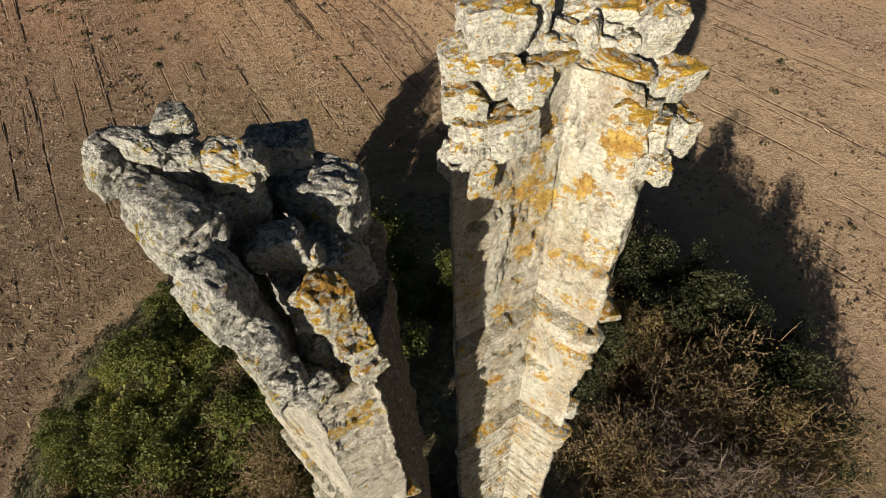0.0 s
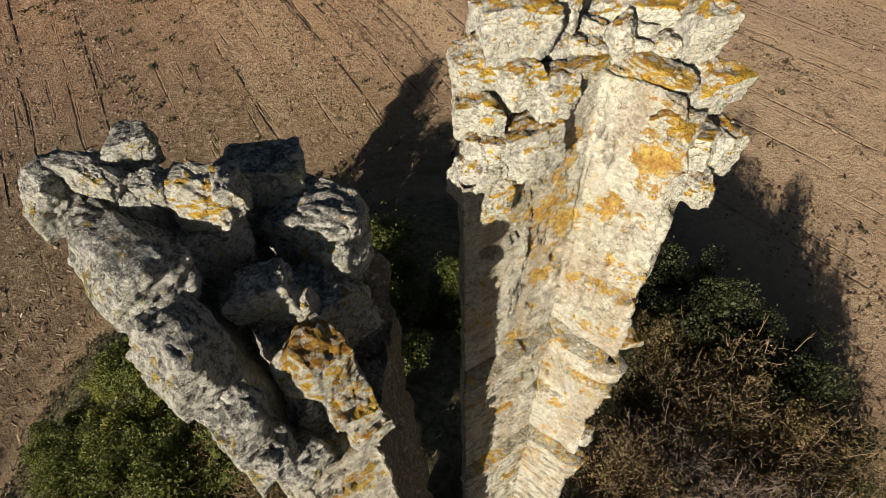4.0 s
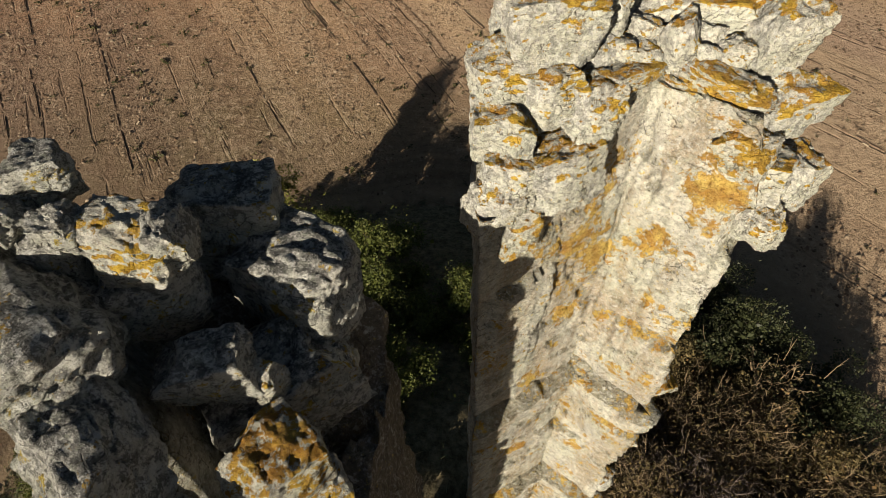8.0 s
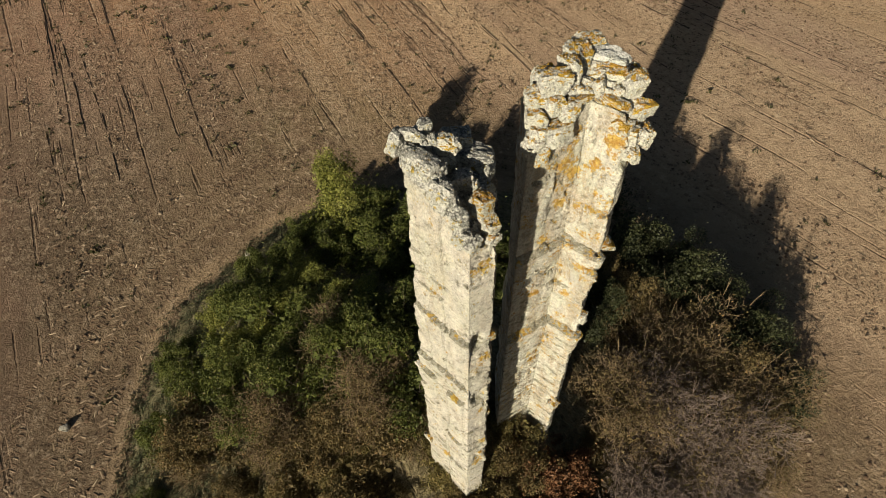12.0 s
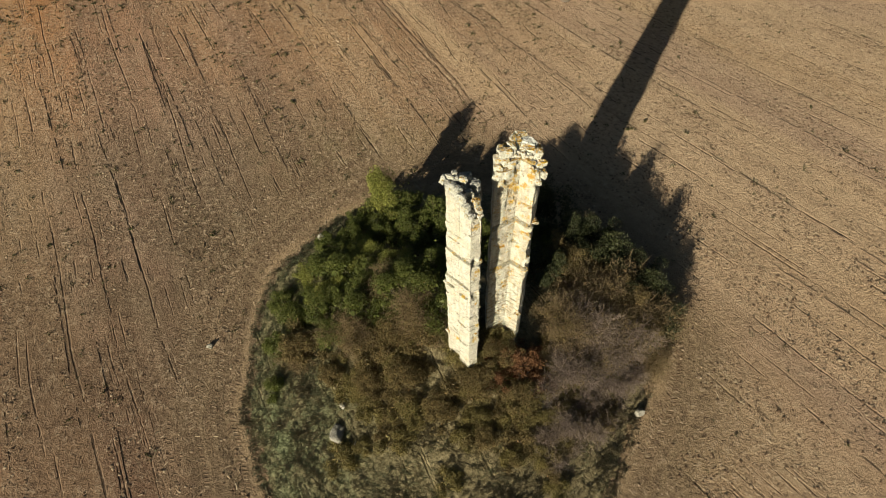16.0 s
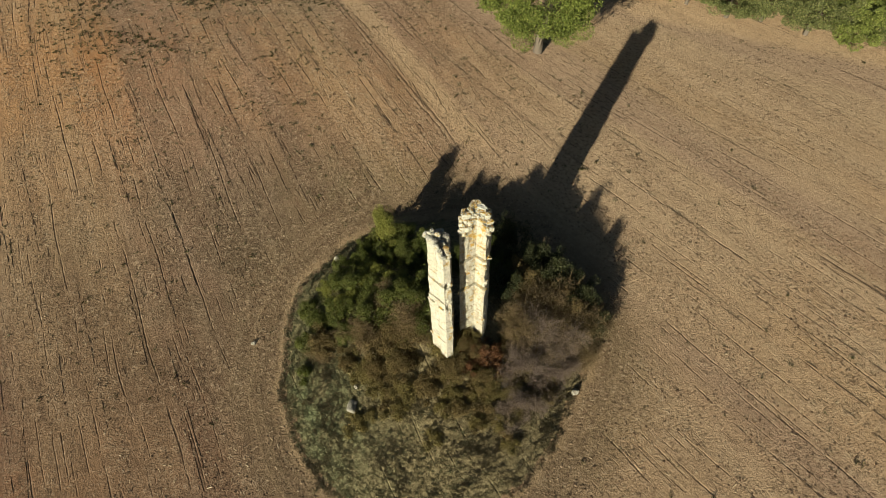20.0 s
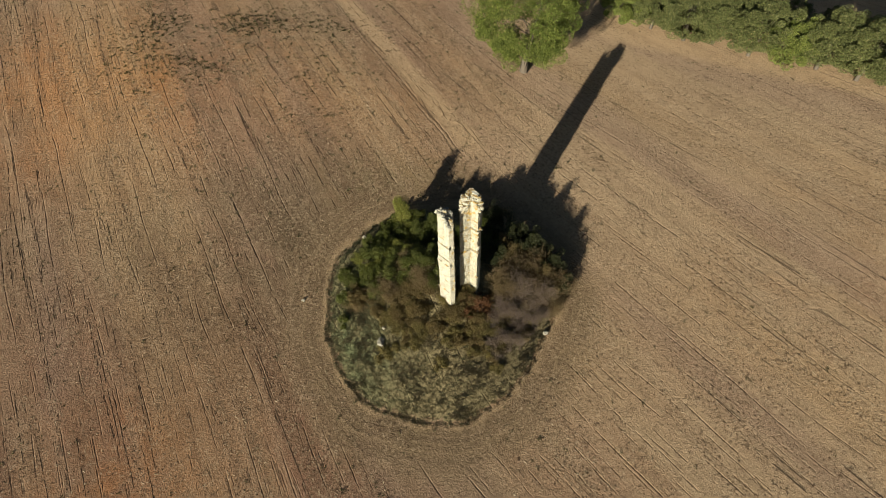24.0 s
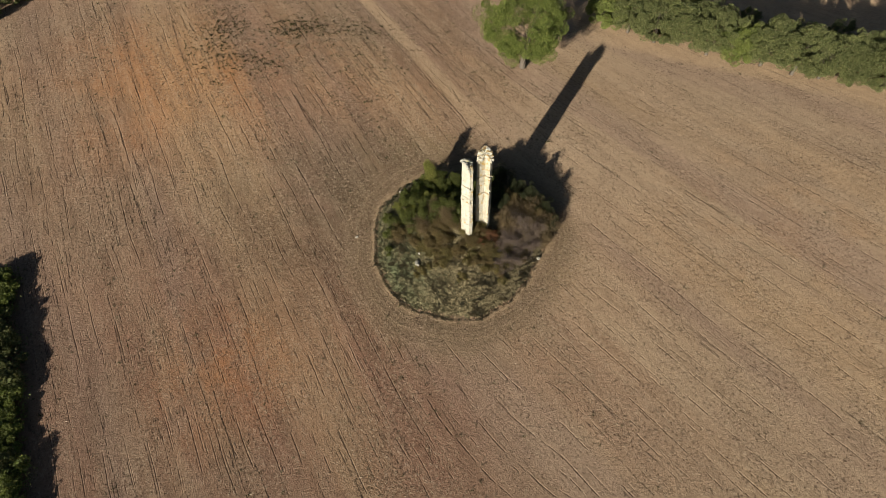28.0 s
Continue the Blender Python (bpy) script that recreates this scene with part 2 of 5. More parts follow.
    k.link(k.math("MULTIPLY", reach, 26.0), joined.inputs[0])
    k.link(k.noise(0.12, 2), joined.inputs[1])
    k.link(joined.outputs[0], ringy.inputs["Vector"])
    ringy = ringy.outputs["Fac"]
    worn = k.ramp(k.math("MULTIPLY", reach, 0.5), (0.505, 0.0), (0.52, 1.0), (0.62, 0.95), (0.74, 0.0))
    plain = k.mix(k.ramp(ringy, (0.40, 0.0), (0.60, 1.0)), (0.18, 0.125, 0.075), (0.25, 0.18, 0.108))
    base = k.mix(k.math("MULTIPLY", worn, 0.8), base, plain)
    rim = k.math("MULTIPLY", k.ramp(k.math("MULTIPLY", reach, 0.5), (0.505, 0.0), (0.515, 1.0), (0.53, 0.8), (0.55, 0.0)), k.ramp(k.noise(0.35, 4, 0.6), (0.38, 0.0), (0.54, 0.9)))
    base = k.mix(rim, base, (0.38, 0.275, 0.165))
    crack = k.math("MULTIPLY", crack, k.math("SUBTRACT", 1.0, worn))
    # near-black colour stands for the shadow lying in cracks, lines and ruts
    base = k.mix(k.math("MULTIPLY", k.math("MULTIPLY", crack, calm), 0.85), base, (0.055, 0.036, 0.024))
    # crumbs, thick in some stretches and thin in others
    rough_here = k.ramp(k.noise(0.13, 5, 0.65), (0.40, 0.25), (0.58, 1.0))
    blotch = k.noise(1.1, 5, 0.7)
    base = k.mix(k.ramp(blotch, (0.33, 0.35), (0.45, 0.0)), base, (0.19, 0.125, 0.078))
    base = k.mix(k.ramp(blotch, (0.56, 0.0), (0.68, 0.35)), base, (0.44, 0.32, 0.21))
    base = k.mix(k.math("MULTIPLY", rough_here, k.ramp(clod, (0.40, 0.75), (0.44, 0.0))), base, (0.085, 0.055, 0.036))
    base = k.mix(k.math("MULTIPLY", rough_here, k.ramp(fine, (0.38, 0.5), (0.44, 0.0))), base, (0.085, 0.056, 0.037))
    base = k.mix(k.math("MULTIPLY", rough_here, k.math("MAXIMUM", k.ramp(grit, (0.57, 0.0), (0.68, 0.35)), k.ramp(fine, (0.59, 0.0), (0.65, 0.28)))), base, (0.52, 0.42, 0.30))
    base = k.mix(k.math("MULTIPLY", rough_here, k.ramp(clod, (0.555, 0.0), (0.60, 0.45))), base, (0.55, 0.43, 0.30))
    # leaf litter and old grass on the mound itself
    litter = k.ramp(k.noise(4.5, 8, 0.8), (0.38, (0.075, 0.062, 0.032)), (0.50, (0.185, 0.152, 0.082)), (0.64, (0.33, 0.275, 0.165)))
    grassy = k.math("MULTIPLY", k.near((-10, -1), (8, 13)), k.ramp(k.noise(0.7, 5, 0.7), (0.36, 0.2), (0.56, 1.0)))
    litter = k.mix(grassy, litter, k.ramp(k.noise(5.5, 8, 0.8), (0.38, (0.048, 0.062, 0.028)), (0.50, (0.125, 0.145, 0.07)), (0.64, (0.25, 0.255, 0.15))))
    edge = k.math("ADD", reach, k.math("MULTIPLY", k.math("SUBTRACT", k.noise(1.7, 5, 0.7), 0.5), 0.16))
    base = k.mix(k.ramp(edge, (0.985, 1.0), (1.015, 0.0)), base, litter)
    def full(fac):
        return k.ramp(fac, (0.28, 0.0), (0.72, 1.0))

    h = k.math("ADD", k.math("MULTIPLY", full(clod), 0.5), k.math("MULTIPLY", full(fine), 0.30))
    h = k.math("ADD", h, k.math("MULTIPLY", full(grit), 0.08))
    h = k.math("ADD", h, k.math("MULTIPLY", full(k.noise(1.2, 4, 0.65)), 0.14))
    h = k.math("ADD", h, k.math("MULTIPLY", full(streak), 0.14))
    h = k.math("ADD", h, k.math("MULTIPLY", k.math("MULTIPLY", ringy, worn), 0.6))
    h = k.math("SUBTRACT", h, k.math("MULTIPLY", crack, 0.9))
    return k.done(base, h, 1.0, 0.13)


def stone_material(name, cream, grey, lichen, lichen_amount, grey_amount, moss=0.0, wash=0.0, crusty=0.60, patches=(), ledge=0.05, specks=0.64, tops=0.20, mottle=0.5, black=0.3, finer=1.5):
    k = Mat(name, 0.92)
    place = k.pos
    k.pos = k.mapped(0, (finer,) * 3)
    k.b.inputs["Diffuse Roughness"].default_value = 0.6

    def full(fac, lo=0.30, hi=0.70):
        return k.ramp(fac, (lo, 0.0), (hi, 1.0))

    def times(q):
        return tuple(min(0.85, v * q) for v in cream)

    a = k.noise(2.6, 6, 0.62)
    b = k.noise(8.0, 8, 0.74)
    m = k.noise(19.0, 7, 0.74)
    c = k.noise(55.0, 6, 0.75)
    flake = k.noise(9.0, 6, 0.72, k.mapped(0, (1, 1, 3.2)))
    base = k.ramp(a, (0.3, times(0.74)), (0.5, cream), (0.72, times(1.2)))
    base = k.mix(k.ramp(b, (0.37, 0.6), (0.46, 0.0)), base, tuple(v * q for v, q in zip(cream, (0.52, 0.50, 0.45))))
    base = k.mix(k.ramp(k.noise(1.3, 5, 0.65), (0.45, 0.0), (0.62, 0.6)), base, tuple(v * q for v, q in zip(cream, (0.74, 0.79, 0.70))))
    if wash:
        # brown streaks that the rain has drawn down the face
        run = k.noise(3.0, 6, 0.68, k.mapped(0, (1, 1, 0.22)))
        base = k.mix(k.ramp(run, (0.47, 0.0), (0.58, wash)), base, (0.40, 0.28, 0.15))
    base = k.mix(k.ramp(m, (0.35, 0.45), (0.44, 0.0)), base, times(0.45))
    base = k.mix(k.ramp(flake, (0.34, 0.7), (0.40, 0.0)), base, times(0.28))
    # grey weathering, strongest on what faces up
    up = k.up()
    g = k.math("ADD", k.noise(3.5, 7, 0.74), k.math("MULTIPLY", up, tops))
    base = k.mix(k.ramp(g, (grey_amount, 0.0), (grey_amount + 0.10, 0.92)), base, k.mix(k.ramp(m, (0.42, 0.0), (0.56, 1.0)), tuple(v * 0.55 for v in grey), tuple(v * 1.9 for v in grey)))
    if moss:
        # ledges hold dark moss and dirt
        base = k.mix(k.math("MULTIPLY", k.ramp(up, (0.22, 0.0), (0.5, moss)), k.ramp(b, (0.36, 0.4), (0.55, 1.0))), base, (0.12, 0.105, 0.05))
    # crisp mottling: grey-green and whitish growths that break up the face, dark crevices along the beds
    mot = k.noise(15.0, 7, 0.70)
    base = k.mix(k.ramp(mot, (0.53, 0.0), (0.555, mottle)), base, tuple(v * q for v, q in zip(cream, (0.56, 0.60, 0.55))))
    base = k.mix(k.ramp(mot, (0.405, mottle), (0.43, 0.0)), base, (0.74, 0.73, 0.65))
    fleck = k.noise(42.0, 6, 0.72)
    base = k.mix(k.ramp(fleck, (0.40, mottle), (0.44, 0.0)), base, times(0.30))
    base = k.mix(k.ramp(fleck, (0.59, 0.0), (0.62, mottle * 0.8)), base, (0.76, 0.75, 0.69))
    crev = k.n("ShaderNodeTexVoronoi", Scale=3.6)
    crev.feature = "DISTANCE_TO_EDGE"
    shake = k.n("ShaderNodeTexNoise", Scale=9.0, Detail=6.0, Roughness=0.65)
    k.link(k.pos, shake.inputs["Vector"])
    k.link(k.mapped(0, (1, 1, 2.6), (0, 0, 0), k.mix(0.16, k.pos, shake.outputs["Color"], "ADD")), crev.inputs["Vector"])
    crev = k.math("MULTIPLY", k.ramp(crev.outputs["Distance"], (0.0, 1.0), (0.022, 0.0)), k.ramp(k.noise(3.1, 4, 0.6), (0.52, 0.0), (0.57, 1.0)))
    base = k.mix(k.math("MULTIPLY", crev, 0.85), base, (0.07, 0.058, 0.042))
    # pale crusts with crisp rims, pits
    crust = k.ramp(k.noise(11.0, 6, 0.72), (crusty, 0.0), (crusty + 0.025, 0.85))
    base = k.mix(crust, base, (0.68, 0.67, 0.61))
    base = k.mix(k.ramp(k.cells(26.0), (0.10, 0.75), (0.16, 0.0)), base, k.mix(k.ramp(k.noise(4.0, 2), (0.48, 0.0), (0.56, 1.0)), cream, (0.70, 0.68, 0.58)))
    pit = k.ramp(k.noise(24.0, 5, 0.78), (0.335, 1.0), (0.385, 0.0))
    base = k.mix(k.math("MULTIPLY", pit, 0.9), base, (0.045, 0.038, 0.03))
    # black and white lichen, fine as pepper and salt
    drift = k.math("MULTIPLY", k.math("SUBTRACT", k.noise(2.9, 4, 0.6), 0.5), 0.45)
    pepper = k.math("ADD", k.noise(17.0, 8, 0.80), drift)
    base = k.mix(k.ramp(pepper, (0.455, black), (0.485, 0.0)), base, tuple(v * 0.55 for v in grey))
    salt = k.math("SUBTRACT", k.noise(27.0, 7, 0.76), k.math("MULTIPLY", drift, 0.4))
    base = k.mix(k.ramp(salt, (0.555, 0.0), (0.58, black)), base, (0.73, 0.72, 0.68))
    # hair cracks
    vor = k.n("ShaderNodeTexVoronoi", Scale=2.4)
    vor.feature = "DISTANCE_TO_EDGE"
    wob = k.n("ShaderNodeTexNoise", Scale=6.0, Detail=5.0)
    k.link(k.pos, wob.inputs["Vector"])
    k.link(k.mix(0.22, k.pos, wob.outputs["Color"], "ADD"), vor.inputs["Vector"])
    split = k.math("MULTIPLY", k.ramp(vor.outputs["Distance"], (0.0, 1.0), (0.010, 0.0)), k.ramp(k.noise(2.2, 3), (0.56, 0.0), (0.60, 1.0)))
    base = k.mix(k.math("MULTIPLY", split, 0.8), base, (0.06, 0.05, 0.038))
    # yellow and orange lichen in ragged, grainy patches
    zone = k.math("MULTIPLY", k.math("SUBTRACT", k.noise(1.7, 4, 0.6), 0.5), 0.75)
    spot = k.math("ADD", k.math("ADD", k.noise(10.0, 8, 0.76), zone), k.math("MULTIPLY", k.ramp(up, (0.30, 0.0), (0.75, 1.0)), ledge))
    if patches:
        spot = k.math("ADD", spot, k.math("MULTIPLY", k.about(patches, place), 0.22))
    grain = k.noise(48, 5, 0.75)
    tint = k.mix(full(k.noise(6, 4, 0.7), 0.4, 0.6), tuple(v * q for v, q in zip(lichen, (0.80, 0.74, 0.7))), tuple(min(0.8, v * q) for v, q in zip(lichen, (1.2, 1.5, 2.2))))
    tint = k.mix(k.ramp(grain, (0.40, 0.6), (0.48, 0.0)), tint, tuple(v * 0.30 for v in lichen))
    # small yellow rosettes strewn between them
    dots = k.math("ADD", k.noise(21.0, 5, 0.66), k.math("MULTIPLY", zone, 0.22))
    base = k.mix(k.ramp(dots, (specks, 0.0), (specks + 0.03, 0.85)), base, k.mix(full(grain, 0.42, 0.58), (0.50, 0.36, 0.09), (0.66, 0.53, 0.18)))
    film = k.ramp(spot, (lichen_amount, 0.0), (lichen_amount + 0.03, 0.94))
    base = k.mix(film, base, tint)
    h = k.math("ADD", k.math("MULTIPLY", full(b), 0.50), k.math("MULTIPLY", full(c), 0.13))
    h = k.math("ADD", h, k.math("MULTIPLY", full(m), 0.36))
    h = k.math("ADD", h, k.math("MULTIPLY", full(flake), 0.5))
    h = k.math("SUBTRACT", h, k.math("MULTIPLY", pit, 0.35))
    h = k.math("SUBTRACT", h, k.math("MULTIPLY", k.math("MAXIMUM", split, crev), 0.5))
    h = k.math("ADD", h, k.math("MULTIPLY", k.math("MULTIPLY", film, full(grain)), 0.18))
    return k.done(base, h, 1.0, 0.06 / finer)


def leaf_material(name, low, high, odd, through_light=0.3):
    k = Mat(name, 0.55)
    r = k.island()
    c = k.ramp(r, (0.0, low), (0.78, high), (0.9, high), (1.0, odd))
    c = k.mix(k.ramp(k.noise(0.9, 3), (0.35, 0.45), (0.6, 0.0)), c, tuple(v * 0.55 for v in low))
    return k.leafy(c, through_light)


def bark_material(name, low, high):
    k = Mat(name, 0.9)
    c = k.ramp(k.noise(14.0, 5, 0.7), (0.3, low), (0.7, high))
    c = k.mix(k.math("MULTIPLY", k.island(), 0.5), c, tuple(v * 1.35 for v in high))
    return k.done(c, k.noise(40.0, 3), 0.6, 0.01)


SOIL = soil_material()
WALL_STONE = stone_material("pale_walling_with_lichen", (0.72, 0.675, 0.575), (0.20, 0.19, 0.17), (0.50, 0.29, 0.04), 0.66, 0.80, 0.9, 0.25, 0.60,
    [((-1.17, 1.57, 14.34), 0.18), ((-1.32, 1.71, 14.30), 0.22), ((-1.67, 2.04, 14.33), 0.22), ((-1.56, 1.94, 14.6), 0.18), ((-0.98, 1.39, 11.56), 0.17), ((-1.03, 1.43, 9.35), 0.17),
     ((-0.64, 1.38, 13.3), 0.30), ((-0.80, 1.22, 13.65), 0.25), ((-0.58, 1.44, 13.71), 0.25), ((-0.66, 1.36, 12.64), 0.18), ((-0.56, 1.46, 10.9), 0.26), ((-0.68, 1.34, 11.55), 0.2),
     ((-0.43, 1.59, 8.27), 0.22), ((-0.54, 1.48, 7.29), 0.25), ((-0.62, 1.4, 6.3), 0.35), ((-1.72, 2.05, 5.9), 0.3), ((-1.25, 1.64, 5.9), 0.25), ((-0.55, 1.47, 9.0), 0.18)], 0.04)
CORNER_STONE = stone_material("cream_walling_with_orange_lichen", (0.73, 0.695, 0.585), (0.22, 0.21, 0.19), (0.54, 0.305, 0.05), 0.62, 0.82, 0.75, 0.62, 0.61,
    [((1.14, 3.14, 14.16), 0.16), ((1.19, 3.10, 13.95), 0.24), ((1.09, 3.18, 14.36), 0.15), ((1.29, 3.0, 14.14), 0.14), ((0.92, 3.33, 14.35), 0.2), ((1.18, 3.10, 13.69), 0.15),
     ((1.05, 3.22, 13.51), 0.15), ((1.19, 3.09, 13.46), 0.17), ((0.89, 3.36, 12.45), 0.18), ((1.08, 3.19, 12.5), 0.18), ((1.08, 3.19, 11.93), 0.15), ((1.09, 3.19, 12.91), 0.15),
     ((1.17, 3.11, 11.28), 0.28), ((1.34, 2.97, 11.0), 0.24), ((1.02, 3.24, 11.31), 0.16), ((0.67, 3.31, 14.45), 0.26), ((0.72, 3.35, 14.0), 0.2), ((0.60, 3.26, 13.75), 0.24),
     ((0.58, 3.25, 13.4), 0.26), ((0.70, 3.34, 13.2), 0.2), ((0.65, 3.30, 12.53), 0.28), ((0.62, 3.28, 12.14), 0.26), ((0.46, 3.16, 11.87), 0.26), ((0.53, 3.22, 11.34), 0.24),
     ((0.37, 3.1, 10.84), 0.26), ((0.37, 3.1, 10.26), 0.22), ((0.40, 3.12, 13.11), 0.18), ((0.18, 2.96, 13.98), 0.2), ((1.05, 3.35, 14.52), 0.3), ((1.3, 3.0, 9.0), 0.2), ((1.0, 3.25, 10.2), 0.16)], 0.07, 0.625)
GREY_STONE = stone_material("grey_weathered_boulder", (0.64, 0.62, 0.55), (0.12, 0.117, 0.11), (0.46, 0.28, 0.03), 0.645, 0.74, 0.0, 0.0, 0.545, (), 0.05, 0.68, 0.36, 0.6, 0.65)
CREAM_STONE = stone_material("cream_block_stone", (0.76, 0.735, 0.635), (0.22, 0.215, 0.20), (0.52, 0.27, 0.015), 0.685, 0.72, 0.0, 0.2, 0.56, (), 0.22, 0.66, 0.24, 0.5, 0.5)
ORANGE_STONE = stone_material("orange_lichened_stone", (0.66, 0.63, 0.52), (0.18, 0.17, 0.15), (0.46, 0.23, 0.015), 0.585, 0.80, 0.0, 0.0, 0.6, (), 0.16, 0.64, 0.2, 0.5, 0.5)
WHITE_STONE = stone_material("white_flat_slab", (0.72, 0.71, 0.68), (0.40, 0.395, 0.38), (0.48, 0.32, 0.07), 0.72, 0.84)
# darker brown stone for the right and back faces of the first pier
BROWN_STONE = stone_material("dark_brown_stone", (0.26, 0.215, 0.165), (0.12, 0.105, 0.09), (0.22, 0.15, 0.05), 0.72, 0.74, 0.0, 0.0, 0.64)
RUBBLE = stone_material("grey_rubble", (0.34, 0.31, 0.28), (0.17, 0.155, 0.14), (0.3, 0.2, 0.05), 1.2, 0.74)
ROCK = stone_material("field_rock", (0.36, 0.33, 0.275), (0.22, 0.20, 0.18), (0.34, 0.21, 0.04), 1.2, 0.78)
LEAF_GREEN = leaf_material("shrub_leaf_green", (0.055, 0.073, 0.017), (0.165, 0.185, 0.043), (0.28, 0.25, 0.09))
LEAF_YELLOW = leaf_material("shrub_leaf_yellow_green", (0.12, 0.135, 0.03), (0.315, 0.32, 0.075), (0.47, 0.42, 0.16))
LEAF_BROWN = leaf_material("shrub_leaf_brown", (0.115, 0.09, 0.038), (0.22, 0.168, 0.072), (0.30, 0.18, 0.075), 0.3)
# shade on the mound's far side is put into this near-black leaf colour
LEAF_SHADED = leaf_material("shrub_leaf_shaded", (0.022, 0.028, 0.011), (0.055, 0.062, 0.024), (0.10, 0.09, 0.04), 0.12)
LEAF_TREE = leaf_material("tree_leaf", (0.10, 0.13, 0.028), (0.28, 0.325, 0.085), (0.40, 0.40, 0.15))
LEAF_OAK = leaf_material("oak_leaf", (0.075, 0.10, 0.02), (0.235, 0.285, 0.065), (0.36, 0.37, 0.12))
LEAF_HEDGE = leaf_material("hedge_leaf", (0.08, 0.096, 0.036), (0.23, 0.25, 0.09), (0.36, 0.33, 0.17))
GRASS_DRY = leaf_material("dry_grass_blade", (0.25, 0.21, 0.125), (0.42, 0.36, 0.23), (0.56, 0.49, 0.34), 0.45)
GRASS_OLIVE = leaf_material("olive_grass_blade", (0.17, 0.145, 0.075), (0.33, 0.275, 0.155), (0.47, 0.39, 0.24), 0.45)
GRASS_GREEN = leaf_material("green_grass_blade", (0.13, 0.15, 0.08), (0.26, 0.28, 0.16), (0.38, 0.37, 0.24), 0.45)
WEED = leaf_material("field_weed", (0.042, 0.043, 0.016), (0.09, 0.085, 0.032), (0.15, 0.12, 0.05), 0.25)
BARK = bark_material("bark_grey_brown", (0.06, 0.048, 0.036), (0.15, 0.125, 0.10))
TWIG = bark_material("bare_twig_mauve_brown", (0.075, 0.057, 0.047), (0.20, 0.155, 0.128))
TWIG_RED = bark_material("bare_twig_russet", (0.08, 0.056, 0.033), (0.215, 0.157, 0.09))
# soil with the shadow inside a furrow put into its colour
FURROW_SHADE = Mat("shaded_furrow_soil", 0.95)
FURROW_SHADE = FURROW_SHADE.done(FURROW_SHADE.ramp(FURROW_SHADE.noise(2.5, 5, 0.7), (0.38, (0.045, 0.030, 0.021)), (0.62, (0.12, 0.078, 0.05))), FURROW_SHADE.noise(30, 3), 0.6, 0.02)
STRAW = leaf_material("stubble_straw", (0.30, 0.225, 0.14), (0.50, 0.40, 0.27), (0.64, 0.54, 0.40), 0.1)
CLOD = Mat("soil_clod", 0.95)
CLOD = CLOD.done(CLOD.ramp(CLOD.island(), (0.0, (0.09, 0.056, 0.034)), (0.6, (0.22, 0.145, 0.09)), (1.0, (0.44, 0.34, 0.23))), CLOD.noise(30, 3), 0.6, 0.02)


# ---- mesh tools ----
def mesh_np(name, verts, faces, material, smooth=False, second=None, which=None):
    me = bpy.data.meshes.new(name)
    verts, faces = np.asarray(verts, dtype=np.float32), np.asarray(faces, dtype=np.int32)
    n = faces.shape[1]
    me.vertices.add(len(verts))
    me.vertices.foreach_set("co", verts.ravel())
    me.loops.add(faces.size)
    me.loops.foreach_set("vertex_index", faces.ravel())
    me.polygons.add(len(faces))
    me.polygons.foreach_set("loop_start", np.arange(0, faces.size, n, dtype=np.int32))
    me.polygons.foreach_set("loop_total", np.full(len(faces), n, dtype=np.int32))
    if smooth:
        me.polygons.foreach_set("use_smooth", np.ones(len(faces), dtype=bool))
    me.update(calc_edges=True)
    me.materials.append(material)
    if second:
        me.materials.append(second)
        me.polygons.foreach_set("material_index", which.astype(np.int32))
    return me


def part(name, mesh, parent, label=""):
    ob = new(name, mesh)
    ob.parent = parent
    return tagged(ob, label)


def lattice(ix, iy, iz, seed):
    n = (ix * 374761393 + iy * 668265263 + iz * 2147483647 + seed * 1274126177) & 0xFFFFFFFF
    n = ((n ^ (n >> 13)) * 1274126177) & 0xFFFFFFFF
    return ((n ^ (n >> 16)) & 0xFFFF) / 65535.0


def vnoise(p, scale, seed=0):
    """Smooth value noise in -1..1 for an array of points."""
    q = np.asarray(p, dtype=np.float64) * scale
    i = np.floor(q).astype(np.int64)
    f = q - i
    f = f * f * (3 - 2 * f)
    total = np.zeros(len(q))
    for dx in (0, 1):
        for dy in (0, 1):
            for dz in (0, 1):
                w = (f[:, 0] if dx else 1 - f[:, 0]) * (f[:, 1] if dy else 1 - f[:, 1]) * (f[:, 2] if dz else 1 - f[:, 2])
                total += w * lattice(i[:, 0] + dx, i[:, 1] + dy, i[:, 2] + dz, seed)
    return total * 2 - 1


def fbm(p, scale, octaves=4, gain=0.5, seed=0):
    total, amp, norm = 0.0, 1.0, 0.0
    for o in range(octaves):
        total = total + amp * vnoise(p, scale * 2.03 ** o, seed + o)
        norm += amp
        amp *= gain
    return total / norm


# ---- the ground ----
def base_height(x, y):
    x = 80 * np.tanh(x / 80)
    y = 15 + 75 * np.tanh((y - 15) / 75)
    return 0.06 + 0.0247 * x + 0.09 * y - 0.00195 * x * y - 0.00137 * y * y


def mound_reach(x, y):
    """Distance from the mound's middle, 1 at its foot."""
    dx, dy = x + 1.6, y - 3.8
    a = np.arctan2(dy, dx)
    reach = 11.2 - 1.9 * np.exp(-((a + 0.7) / 0.75) ** 2) + 0.5 * np.cos(2 * a + 2.2) + 0.16 * np.sin(5 * a + 1) + 0.10 * np.sin(9 * a + 2) + 0.07 * np.sin(17 * a)
    return np.hypot(dx, dy) / reach


